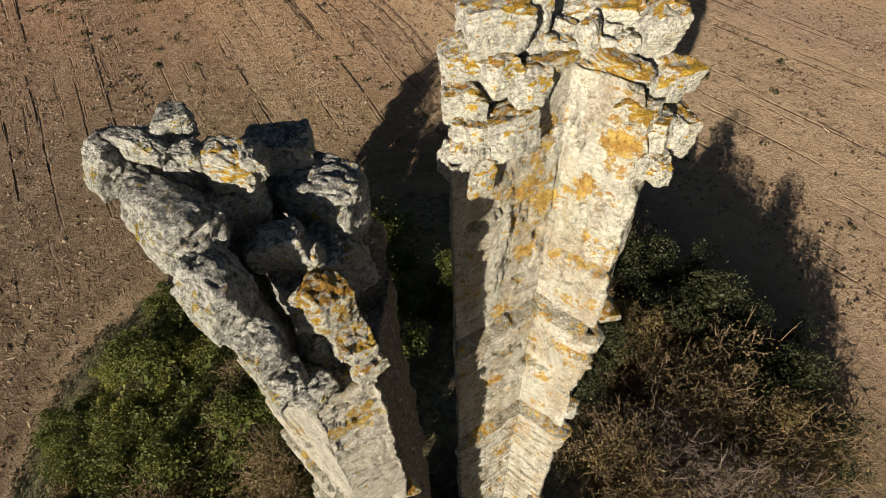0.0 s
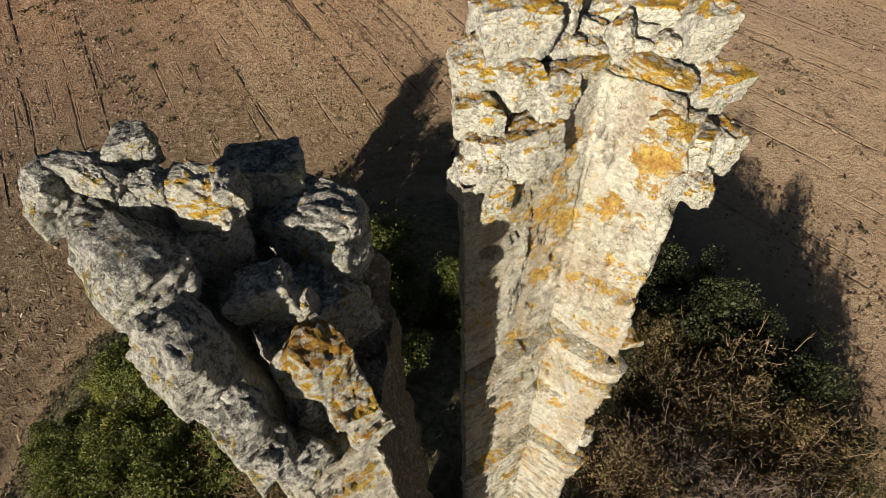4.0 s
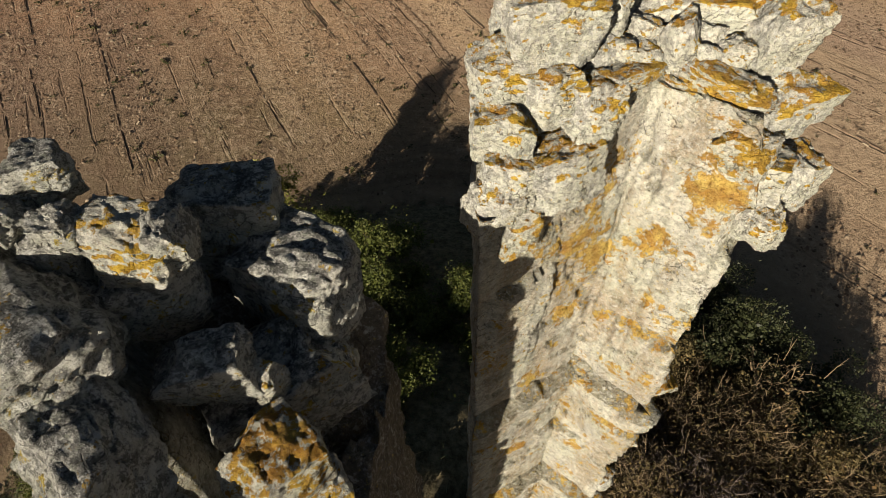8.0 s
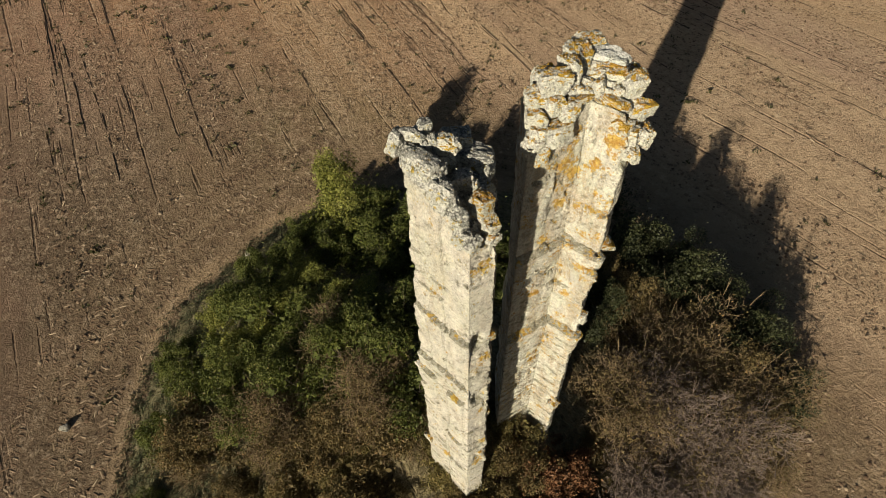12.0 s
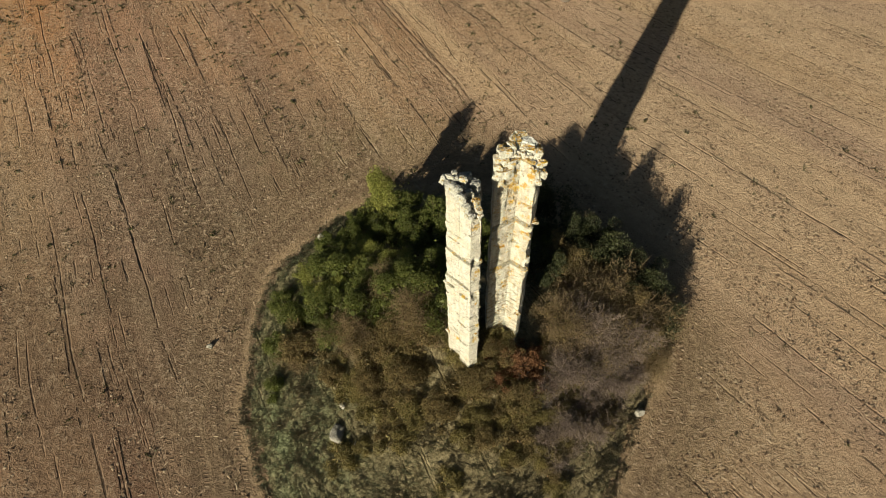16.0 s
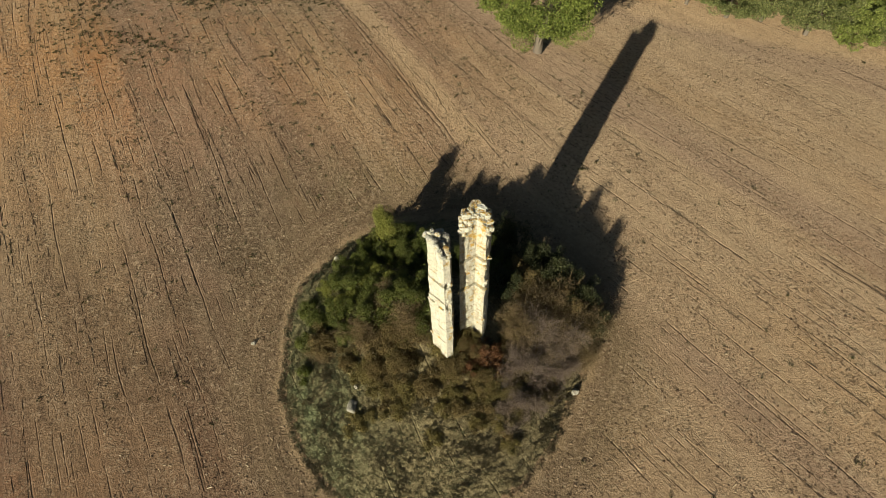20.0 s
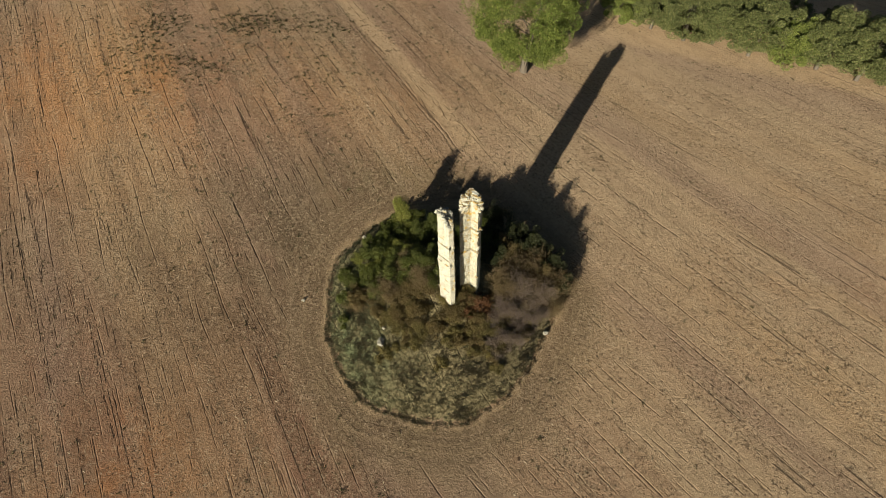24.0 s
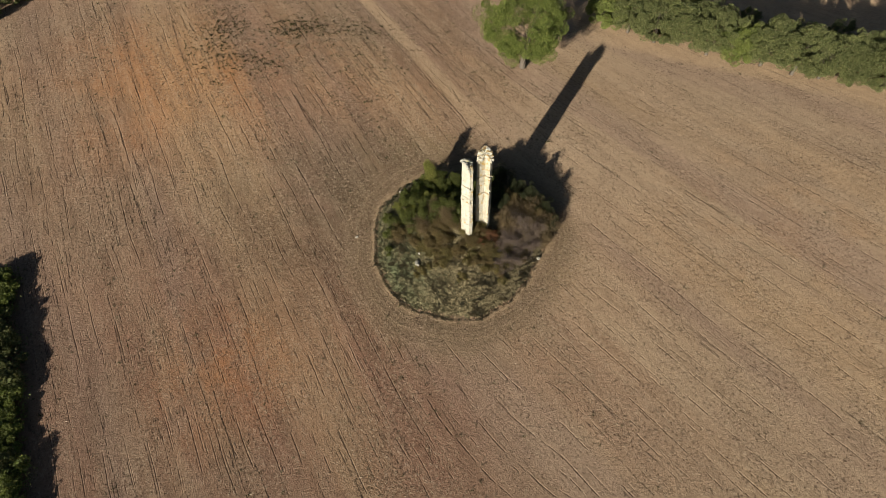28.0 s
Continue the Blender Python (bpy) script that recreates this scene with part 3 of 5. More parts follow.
def ground_height(x, y):
    x, y = np.asarray(x, dtype=np.float64), np.asarray(y, dtype=np.float64)
    d = mound_reach(x, y)
    return base_height(x, y) + 4.6 * np.clip(1 - d, 0, 1) ** 0.92


def surface(x, y):
    """The ground with its plough rows, clods, ruts and lumps."""
    x, y = np.atleast_1d(np.asarray(x, dtype=np.float64)), np.atleast_1d(np.asarray(y, dtype=np.float64))
    p = np.stack([x, y, np.zeros_like(x)], 1)
    z = ground_height(x, y)
    d = mound_reach(x, y)
    off = np.clip((d - 1.02) / 0.12, 0, 1)
    c, s = math.cos(radians(-30)), math.sin(radians(-30))
    across = np.stack([x * c - y * s, (x * s + y * c) * 0.03, np.zeros_like(x)], 1)
    z = z + off * (0.020 * fbm(across, 0.9, 3, 0.6, 5) + 0.024 * fbm(p, 1.4, 3, 0.6, 9) + 0.25 * fbm(p, 0.03, 2, 0.5, 3))
    ring = np.exp(-((d - 1.26) / 0.10) ** 2)
    wob = d + 0.012 * fbm(p, 0.25, 2, 0.5, 12)
    z = z - 0.022 * ring * (0.5 + 0.5 * np.sin(wob * 11.0 / 0.42 * 2 * math.pi * 0.25))
    z = z + np.clip(1.05 - d, 0, 1) ** 0.5 * 0.22 * fbm(p, 0.8, 4, 0.6, 21)
    return z + 0.012 * np.exp(-((d - 1.03) / 0.02) ** 2)


def at_ground(x, y, up=0.0):
    return Vector((x, y, float(surface(x, y)[0]) + up))


def spaced(lo, hi, fine_lo, fine_hi, fine, mid, far):
    """Grid lines: fine in the middle, wider outside, then leaps to the horizon."""
    out = list(np.arange(fine_lo, fine_hi, fine))
    out = list(np.arange(lo, fine_lo, mid)) + out + list(np.arange(fine_hi, hi, mid))
    return np.array([-f + lo for f in far[::-1]] + out + [hi + f for f in far])


def build_ground():
    gx = spaced(-100, 90, -30, 32, 0.2, 0.8, (30, 90, 250, 700, 1800))
    gy = spaced(-45, 95, -22, 36, 0.2, 0.8, (30, 90, 250, 700, 1800))
    x, y = (a.ravel() for a in np.meshgrid(gx, gy))
    z = surface(x, y)
    nx, ny = len(gx), len(gy)
    i = (np.arange(ny - 1)[:, None] * nx + np.arange(nx - 1)[None, :]).ravel()
    me = mesh_np("ground", np.stack([x, y, z], 1), np.stack([i, i + 1, i + nx + 1, i + nx], 1), SOIL, True)
    me.attributes.new("reach", "FLOAT", "POINT").data.foreach_set("value", mound_reach(x, y).astype(np.float32))
    ob = tagged(new("ground", me), "bare brown ploughed field with faint rows, rising to a mound", "field", kind="structure")
    return ob


build_ground()


# ---- stones ----
@functools.lru_cache(None)
def cube_grid(n):
    """The points and faces of a cube cut n times each way."""
    u = np.linspace(-1, 1, n + 1)
    index, verts, faces = {}, [], []

    def vid(p):
        if p not in index:
            index[p] = len(verts)
            verts.append([u[k] for k in p])
        return index[p]

    for ax in range(3):
        for sg in (0, n):
            for i in range(n):
                for j in range(n):
                    quad = []
                    for a, b in ((i, j), (i + 1, j), (i + 1, j + 1), (i, j + 1)):
                        p = [0, 0, 0]
                        p[ax], p[(ax + 1) % 3], p[(ax + 2) % 3] = sg, a, b
                        quad.append(vid(tuple(p)))
                    faces.append(quad if sg else quad[::-1])
    return np.array(verts), faces


def stone_mesh(seed, size, material, n=6, blocky=0.55, rough=0.10):
    """A worn block: a cube grid drawn part of the way to a ball, chipped by planes and roughened."""
    rng = np.random.RandomState(seed)
    v, faces = cube_grid(n)
    ball = v / np.linalg.norm(v, axis=1)[:, None]
    v = v * blocky + ball * 1.15 * (1 - blocky)
    for _ in range(8):
        nrm = rng.normal(size=3)
        nrm /= np.linalg.norm(nrm)
        over = np.clip(v @ nrm - rng.uniform(0.62, 0.95) - max(0.0, blocky - 0.55) * 0.9, 0, None)
        v = v - over[:, None] * nrm
    v = v + ball * (rough * 1.5 * fbm(v + seed * 3.7, 1.1, 2, 0.5, seed) + rough * 1.0 * fbm(v + seed * 1.3, 3.2, 3, 0.62, seed + 4))[:, None]
    if n > 16:
        # cracks and flaked beds
        bed = v * np.array([1.0, 1.0, 2.4])
        v = v - ball * (0.075 * np.exp(-(fbm(bed, 1.3, 2, 0.5, seed + 9) / 0.045) ** 2) + 0.05 * np.clip((fbm(bed, 2.2, 2, 0.55, seed + 12) - 0.08) / 0.10, 0, 1) - 0.04 * fbm(v, 9.0, 3, 0.65, seed + 14))[:, None]
    return mesh_np("stone", v * np.array(size), faces, material, n > 5)


# ---- the two standing piers of the tower ----
def pier_mesh(corners, foot, top, narrow, ledges, joints, pits, lump, seed, material, front=(), brown_sides=(), steps=None):
    """A wall stump: its outline in plan carried up in rows of points, with ledges, courses, joints and a broken top.
    corners: plan in metres, anticlockwise. top(x, y): height of the broken top. narrow(z): metres drawn in at that height.
    ledges: height, start and end along the outline, metres by which the wall below stands proud. pits: deep holes, x, y, z, radius, depth."""
    ring, nrm, side = [], [], []
    m = len(corners)
    for i in range(m):
        a, b = Vector(corners[i]), Vector(corners[(i + 1) % m])
        k = max(2, round((b - a).length / (0.016 if i in front else 0.04)))
        d = (b - a).normalized()
        for j in range(k):
            ring.append(a.lerp(b, j / k))
            nrm.append(Vector((d.y, -d.x)))
            side.append(i in brown_sides)
    ring = np.array([tuple(v) for v in ring])
    nrm = np.array([tuple(v) for v in nrm])
    side = np.array(side)
    for _ in range(2):
        nrm = nrm + np.roll(nrm, 1, 0) + np.roll(nrm, -1, 0)
        nrm /= np.linalg.norm(nrm, axis=1)[:, None]
    along = np.concatenate([[0], np.cumsum(np.linalg.norm(np.roll(ring, -1, 0) - ring, axis=1))[:-1]])
    tops = np.array([top(x, y) for x, y in ring])
    low = tops.min() - 0.5
    zs = np.concatenate([np.arange(foot, 4.4, 0.1), np.arange(4.4, low, 0.022)])
    rows = []
    extra = 48
    n = len(ring)
    for r in range(len(zs) + extra):
        z = np.full(n, zs[r]) if r < len(zs) else low + (tops - low) * ((r - len(zs) + 1) / extra)
        p3 = np.stack([ring[:, 0], ring[:, 1], z], 1)
        out = -narrow(z)
        out = out + lump * fbm(p3, 1.7, 3, 0.55, seed) + lump * 0.7 * fbm(p3 * np.array([1, 1, 1.6]), 5.5, 4, 0.70, seed + 7)
        # flakes and thin beds that have split off along the grain of the stone
        out = out - 0.05 * np.clip(fbm(p3 * np.array([1, 1, 2.2]), 4.2, 3, 0.6, seed + 70) - 0.22, 0, 1)
        out = out + 0.010 * fbm(p3 * np.array([1, 1, 5.0]), 7.0, 3, 0.6, seed + 73)
        out = out - 0.022 * (fbm(p3 * np.array([1, 1, 1.8]), 3.0, 4, 0.62, seed + 77) > 0.16)
        # courses of blocks: each stands a little proud or back, with a worn joint round it
        bed = z / 0.37 + 0.25 * fbm(p3, 0.4, 2, 0.5, seed + 31)
        ci = np.floor(bed).astype(np.int64)
        length = 0.45 + 0.3 * lattice(ci, ci * 0, ci * 0, seed)
        cell = (along + 0.37 * ci) / length
        bi = np.floor(cell).astype(np.int64)
        out = out + 0.030 * (lattice(ci, bi, ci * 0, seed + 3) - 0.5)
        edge = np.minimum(np.abs(bed - np.round(bed)) * 0.37, np.abs(cell - np.round(cell)) * length)
        worn = np.clip(0.25 + 1.6 * fbm(p3, 1.4, 3, 0.55, seed + 17), 0, 1)
        out = out - 0.024 * worn * np.exp(-(edge / 0.014) ** 2)
        if steps:
            # thin courses, each set back from the one below it
            lo, hi, pitch, deep = steps
            ph = (z - lo) / pitch + 0.7 * fbm(p3, 0.8, 3, 0.5, seed + 41)
            row = np.floor(ph).astype(np.int64)
            f = ph - row
            amount = (0.35 + 0.9 * lattice(row, bi, row * 0, seed + 43)) * np.clip((hi - z) / 0.2, 0, 1) * np.clip((z - lo) / 0.2, 0, 1)
            out = out + deep * amount * (f - 0.55) - 0.4 * deep * amount * np.exp(-(np.minimum(f, 1 - f) * pitch / 0.016) ** 2)
        for level, s0, s1, deep in ledges:
            span = np.clip((along - s0) / 0.04, 0, 1) * np.clip((s1 - along) / 0.04, 0, 1)
            zz = z - level - 0.035 * fbm(p3, 2.6, 3, 0.6, seed + 51)
            below = np.clip(-zz / 0.006, 0, 1) * np.exp(np.minimum(zz, 0) / 0.9)
            bite = np.exp(-((zz - 0.022) / 0.024) ** 4) * np.clip(0.7 + 1.3 * fbm(p3, 3.1, 2, 0.5, seed + 53), 0, 1.4)
            out = out + deep * span * (below - 0.8 * bite)
        out = out + side * 0.075 * fbm(p3, 3.4, 3, 0.6, seed + 90)
        for x, y, level, size, deep in pits:
            q = (p3 - np.array([x, y, level])) / (size * np.array([1, 1, 1.5]))
            out = out - deep * np.exp(-((q ** 2).sum(1) * (1 + 0.5 * fbm(p3, 9.0, 2, 0.6, seed + 60))) ** 2)
        for where, lo, hi, depth in joints:
            out = out - depth * np.exp(-((along - where - 0.015 * np.sin(z * 5)) / 0.018) ** 2) * ((z > lo) & (z < hi)) * np.clip(0.8 + 0.9 * fbm(p3, 1.9, 2, 0.5, seed + 63), 0, 1)
        rows.append(np.stack([ring[:, 0] + nrm[:, 0] * out, ring[:, 1] + nrm[:, 1] * out, z], 1))
    # the broken top, drawn in to the middle
    mid = rows[-1].mean(0)
    for k in range(1, 25):
        r = mid + (rows[len(zs) + extra - 1] - mid) * (1 - k / 24.5)
        r[:, 2] = [top(x, y) for x, y in r[:, :2]]
        r[:, 2] += 0.07 * fbm(r, 5.0, 4, 0.6, seed + 50) - 0.03
        rows.append(r)
    v = np.concatenate(rows)
    nr = len(rows)
    j = np.arange(n)
    jn = (j + 1) % n
    faces = np.concatenate([np.stack([r * n + j, r * n + jn, (r + 1) * n + jn, (r + 1) * n + j], 1) for r in range(nr - 1)])
    return mesh_np("walling", v, faces, material, True, BROWN_STONE, np.tile(side, nr - 1))


def pier_a_top(x, y):
    """High along the outer face, broken down in steps towards the near corner and hollow behind."""
    s = (x + 1.68) * 0.727 - (y - 2.05) * 0.686
    d = (x + 1.68) * 0.686 + (y - 2.05) * 0.727
    face = float(np.interp(s, (0.0, 0.5, 0.68, 0.85, 1.0, 1.21, 1.6), (14.64, 14.44, 14.26, 14.04, 13.88, 13.80, 13.7)))
    return face - 0.32 * min(1.0, max(0.0, (d - 0.12) / 0.12)) * (1.0 if s < 0.95 else 0.3)


def pier_b_top(x, y):
    return 14.46 - 0.42 * min(1.0, max(0.0, (0.50 - x) / 0.25)) - 0.62 * min(1.0, max(0.0, (x - 1.22) / 0.14)) - 0.9 * max(0.0, y - 4.05)


pier_a = tagged(new("tower_pier"), "standing wall stump of a ruined tower, pale lichened stone", "ruin", "tower remains")
pier_b = tagged(new("tower_pier"), "taller inner corner of a ruined tower, cream stone with orange lichen", "ruin", "tower remains")

PIER_A = [(-1.68, 2.05), (-0.80, 1.22), (-0.44, 1.45), (-0.45, 2.40), (-0.85, 2.66), (-1.45, 2.55)]
PIER_B = [(-0.03, 2.84), (0.82, 3.42), (1.33, 2.98), (1.50, 3.32), (1.64, 3.95), (1.35, 4.35), (0.55, 4.45), (-0.03, 4.15)]
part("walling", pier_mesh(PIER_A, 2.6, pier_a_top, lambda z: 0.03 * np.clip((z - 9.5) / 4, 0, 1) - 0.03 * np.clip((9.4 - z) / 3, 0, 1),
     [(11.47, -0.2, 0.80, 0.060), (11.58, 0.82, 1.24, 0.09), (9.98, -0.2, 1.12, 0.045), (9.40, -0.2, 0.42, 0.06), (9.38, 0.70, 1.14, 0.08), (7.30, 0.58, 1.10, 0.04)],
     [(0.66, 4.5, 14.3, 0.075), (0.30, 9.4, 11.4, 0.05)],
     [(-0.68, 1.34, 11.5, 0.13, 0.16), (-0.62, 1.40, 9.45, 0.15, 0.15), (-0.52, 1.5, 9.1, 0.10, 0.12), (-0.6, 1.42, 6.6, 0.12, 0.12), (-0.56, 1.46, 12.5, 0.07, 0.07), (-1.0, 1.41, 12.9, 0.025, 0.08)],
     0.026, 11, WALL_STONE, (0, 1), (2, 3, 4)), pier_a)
part("walling", pier_mesh(PIER_B, 2.6, pier_b_top, lambda z: 0.035 * np.sin(np.clip((z - 9.1) / 2.55, 0, 1) * math.pi) - 0.02,
     [(11.65, -0.1, 1.80, 0.15), (9.12, -0.1, 1.80, 0.14), (13.35, 0.10, 0.55, 0.06), (12.55, 1.25, 1.75, 0.05), (10.35, 0.75, 1.3, 0.05)],
     [(1.06, 12.0, 14.5, 0.035), (1.36, 12.3, 13.5, 0.02)],
     [(0.74, 3.36, 12.75, 0.05, 0.12), (0.76, 3.38, 10.75, 0.05, 0.12), (0.88, 3.40, 10.68, 0.05, 0.10), (0.90, 3.36, 8.55, 0.07, 0.12), (0.74, 3.37, 7.72, 0.06, 0.12), (0.68, 3.33, 6.75, 0.06, 0.12),
      (0.94, 3.31, 13.83, 0.045, 0.07), (0.87, 3.38, 14.0, 0.03, 0.08), (1.36, 3.0, 13.78, 0.10, 0.14), (1.40, 3.06, 10.2, 0.10, 0.10), (1.33, 3.0, 11.25, 0.06, 0.10), (0.3, 3.06, 9.6, 0.08, 0.08)],
     0.036, 23, CORNER_STONE, (0, 1), (), (3.0, 9.0, 0.30, 0.038)), pier_b)

# stones left loose on the broken tops: centre, half sizes, turn, look
TOP_A = [
    ((-1.37, 2.18, 14.93), (0.11, 0.09, 0.09), 25, GREY_STONE), ((-1.47, 2.07, 14.92), (0.15, 0.07, 0.075), -24, GREY_STONE),
    ((-1.68, 2.05, 14.80), (0.10, 0.12, 0.14), -42, GREY_STONE), ((-1.37, 1.86, 14.66), (0.29, 0.19, 0.17), -43, GREY_STONE),
    ((-1.26, 2.04, 14.86), (0.06, 0.06, 0.08), 10, GREY_STONE), ((-1.34, 2.06, 14.72), (0.07, 0.08, 0.14), 10, GREY_STONE),
    ((-1.09, 2.05, 14.78), (0.14, 0.10, 0.11), -8, CREAM_STONE), ((-0.98, 2.08, 14.76), (0.06, 0.09, 0.11), 10, GREY_STONE),
    ((-1.04, 2.46, 14.42), (0.23, 0.17, 0.22), 15, GREY_STONE), ((-0.73, 2.28, 14.30), (0.23, 0.18, 0.20), -28, GREY_STONE),
    ((-1.13, 2.06, 14.52), (0.15, 0.12, 0.18), 20, GREY_STONE), ((-0.92, 1.84, 14.42), (0.15, 0.11, 0.14), 15, GREY_STONE),
    ((-0.77, 1.84, 14.33), (0.08, 0.06, 0.09), 30, CREAM_STONE), ((-1.11, 1.51, 14.50), (0.18, 0.15, 0.18), -43, GREY_STONE),
    ((-0.94, 1.35, 14.26), (0.13, 0.12, 0.14), -38, GREY_STONE), ((-0.58, 1.53, 13.97), (0.12, 0.12, 0.13), 35, CREAM_STONE),
    ((-0.70, 1.60, 14.24), (0.14, 0.13, 0.15), 42, ORANGE_STONE), ((-0.90, 1.31, 14.00), (0.13, 0.11, 0.12), -46, GREY_STONE),
    ((-0.79, 1.33, 13.84), (0.12, 0.10, 0.13), 38, GREY_STONE),
    ((-0.54, 1.54, 13.70), (0.11, 0.10, 0.13), 42, CREAM_STONE), ((-0.80, 1.98, 14.08), (0.28, 0.20, 0.22), 35, GREY_STONE),
    ((-0.78, 1.66, 13.82), (0.18, 0.16, 0.20), 40, GREY_STONE),
]
TOP_B = [
    ((0.28, 3.46, 14.70), (0.23, 0.17, 0.17), 15, CREAM_STONE), ((0.52, 3.68, 14.70), (0.10, 0.20, 0.20), 30, CREAM_STONE),
    ((0.05, 3.32, 14.52), (0.14, 0.15, 0.12), 8, CREAM_STONE), ((0.06, 3.20, 14.30), (0.14, 0.17, 0.16), 5, CREAM_STONE),
    ((0.28, 3.28, 14.46), (0.15, 0.14, 0.13), 22, CREAM_STONE), ((0.51, 3.27, 14.36), (0.15, 0.14, 0.15), 32, CREAM_STONE),
    ((0.36, 3.10, 14.10), (0.21, 0.14, 0.17), 34, CREAM_STONE), ((0.09, 3.05, 14.12), (0.13, 0.15, 0.15), 12, CREAM_STONE),
    ((0.18, 3.00, 13.84), (0.15, 0.12, 0.18), 32, ORANGE_STONE), ((0.91, 3.48, 14.56), (0.085, 0.09, 0.15), 20, CREAM_STONE),
    ((0.63, 3.50, 14.51), (0.10, 0.08, 0.08), 5, CREAM_STONE), ((0.74, 3.48, 14.50), (0.07, 0.07, 0.07), 0, CREAM_STONE),
    ((0.77, 3.60, 14.55), (0.08, 0.07, 0.08), 15, CREAM_STONE), ((0.60, 3.63, 14.54), (0.08, 0.06, 0.07), 35, CREAM_STONE),
    ((1.14, 3.42, 14.52), (0.075, 0.08, 0.10), 10, CREAM_STONE), ((1.04, 3.53, 14.54), (0.06, 0.07, 0.10), 25, CREAM_STONE),
    ((1.35, 3.50, 14.60), (0.14, 0.14, 0.19), 12, CREAM_STONE), ((1.46, 3.40, 14.32), (0.20, 0.16, 0.14), 22, CREAM_STONE),
    ((1.24, 3.14, 14.22), (0.13, 0.13, 0.10), -40, ORANGE_STONE), ((1.55, 3.24, 13.96), (0.15, 0.15, 0.17), 22, CREAM_STONE),
    ((1.42, 3.04, 13.80), (0.10, 0.12, 0.12), 10, CREAM_STONE), ((1.36, 3.16, 14.06), (0.15, 0.14, 0.12), -30, CREAM_STONE),
    ((1.04, 3.78, 14.56), (0.38, 0.18, 0.17), -18, CREAM_STONE), ((1.06, 4.02, 14.66), (0.30, 0.20, 0.18), -24, WHITE_STONE),
    ((0.66, 3.94, 14.72), (0.19, 0.19, 0.21), 20, CREAM_STONE), ((0.80, 4.22, 14.76), (0.24, 0.16, 0.15), 10, CREAM_STONE),
    ((1.08, 3.34, 14.46), (0.25, 0.12, 0.08), -42, ORANGE_STONE), ((0.68, 3.40, 14.45), (0.16, 0.09, 0.07), 34, ORANGE_STONE),
    ((0.04, 2.97, 13.96), (0.12, 0.12, 0.17), 34, CREAM_STONE),
    ((1.42, 3.88, 14.40), (0.18, 0.20, 0.22), 5, CREAM_STONE), ((0.22, 3.84, 14.40), (0.20, 0.18, 0.20), 0, CREAM_STONE),
]
# stones that jut from the walls lower down
JUT_B = [
    ((1.52, 3.24, 11.62), (0.13, 0.13, 0.13), 18, ORANGE_STONE), ((1.36, 2.99, 11.00), (0.09, 0.11, 0.09), 40, ORANGE_STONE),
    ((1.40, 3.10, 9.55), (0.12, 0.12, 0.16), 30, CREAM_STONE), ((1.36, 2.98, 9.04), (0.12, 0.12, 0.09), 42, ORANGE_STONE),
    ((1.30, 3.02, 5.70), (0.14, 0.14, 0.18), 40, ORANGE_STONE), ((0.06, 2.92, 10.9), (0.10, 0.12, 0.14), 34, CREAM_STONE),
    ((0.05, 2.92, 8.4), (0.11, 0.12, 0.16), 34, CREAM_STONE),
]
JUT_A = [
    ((-0.51, 1.58, 11.35), (0.08, 0.12, 0.14), 42, ORANGE_STONE), ((-0.52, 1.57, 9.85), (0.08, 0.11, 0.14), 40, CREAM_STONE),
    ((-0.48, 1.60, 8.40), (0.09, 0.11, 0.13), 42, ORANGE_STONE), ((-0.55, 1.48, 6.5), (0.12, 0.09, 0.18), 42, ORANGE_STONE),
    ((-1.68, 2.02, 5.9), (0.10, 0.12, 0.13), 42, ORANGE_STONE), ((-1.70, 2.06, 9.40), (0.08, 0.10, 0.06), 42, CREAM_STONE),
]


def set_stones(rows, parent, seed, n=18, blocky=0.76, tilt=14):
    for i, (c, size, turn, material) in enumerate(rows):
        ob = part("stone", stone_mesh(seed + i, size, material, n, blocky, 0.12), parent)
        rng = random.Random(seed + i)
        ob.matrix_local = pose(*c, rng.uniform(-tilt, tilt), rng.uniform(-tilt, tilt), turn)


set_stones(TOP_A, pier_a, 100, 32, 0.76, 6)
set_stones(JUT_A, pier_a, 140, 12)
set_stones(TOP_B, pier_b, 200, 32, 0.84, 8)
set_stones(JUT_B, pier_b, 240, 12)
rng = random.Random(5)
for i in range(26):
    # small rubble caught behind the front blocks of the taller pier
    x, y = rng.uniform(0.42, 1.25), rng.uniform(3.45, 3.72)
    s = rng.uniform(0.03, 0.085)
    ob = part("rubble_stone", stone_mesh(300 + i, (s, s * rng.uniform(0.7, 1.1), s * rng.uniform(0.8, 1.3)), CREAM_STONE, 4, 0.6, 0.1), pier_b)
    ob.matrix_local = pose(x, y, pier_b_top(x, y) + s * 0.6, rng.uniform(0, 60), 0, rng.uniform(0, 360))


# ---- plants ----
def leaf_cloud(centres, size, rng, up=0.35):
    """A folded four-cornered leaf at each place."""
    n = len(centres)
    a = rng.normal(size=(n, 3))
    a[:, 2] += up * 0.5
    a /= np.linalg.norm(a, axis=1)[:, None]
    b = np.cross(a, rng.normal(size=(n, 3)))
    b /= np.linalg.norm(b, axis=1)[:, None]
    c = np.cross(a, b)
    s = (size * rng.uniform(0.6, 1.3, n))[:, None]
    v = np.empty((n, 4, 3))
    v[:, 0] = centres - a * s
    v[:, 1] = centres + b * s * 0.55 + c * s * 0.2
    v[:, 2] = centres + a * s
    v[:, 3] = centres - b * s * 0.55 + c * s * 0.2
    return v.reshape(-1, 3), np.arange(n * 4).reshape(n, 4)


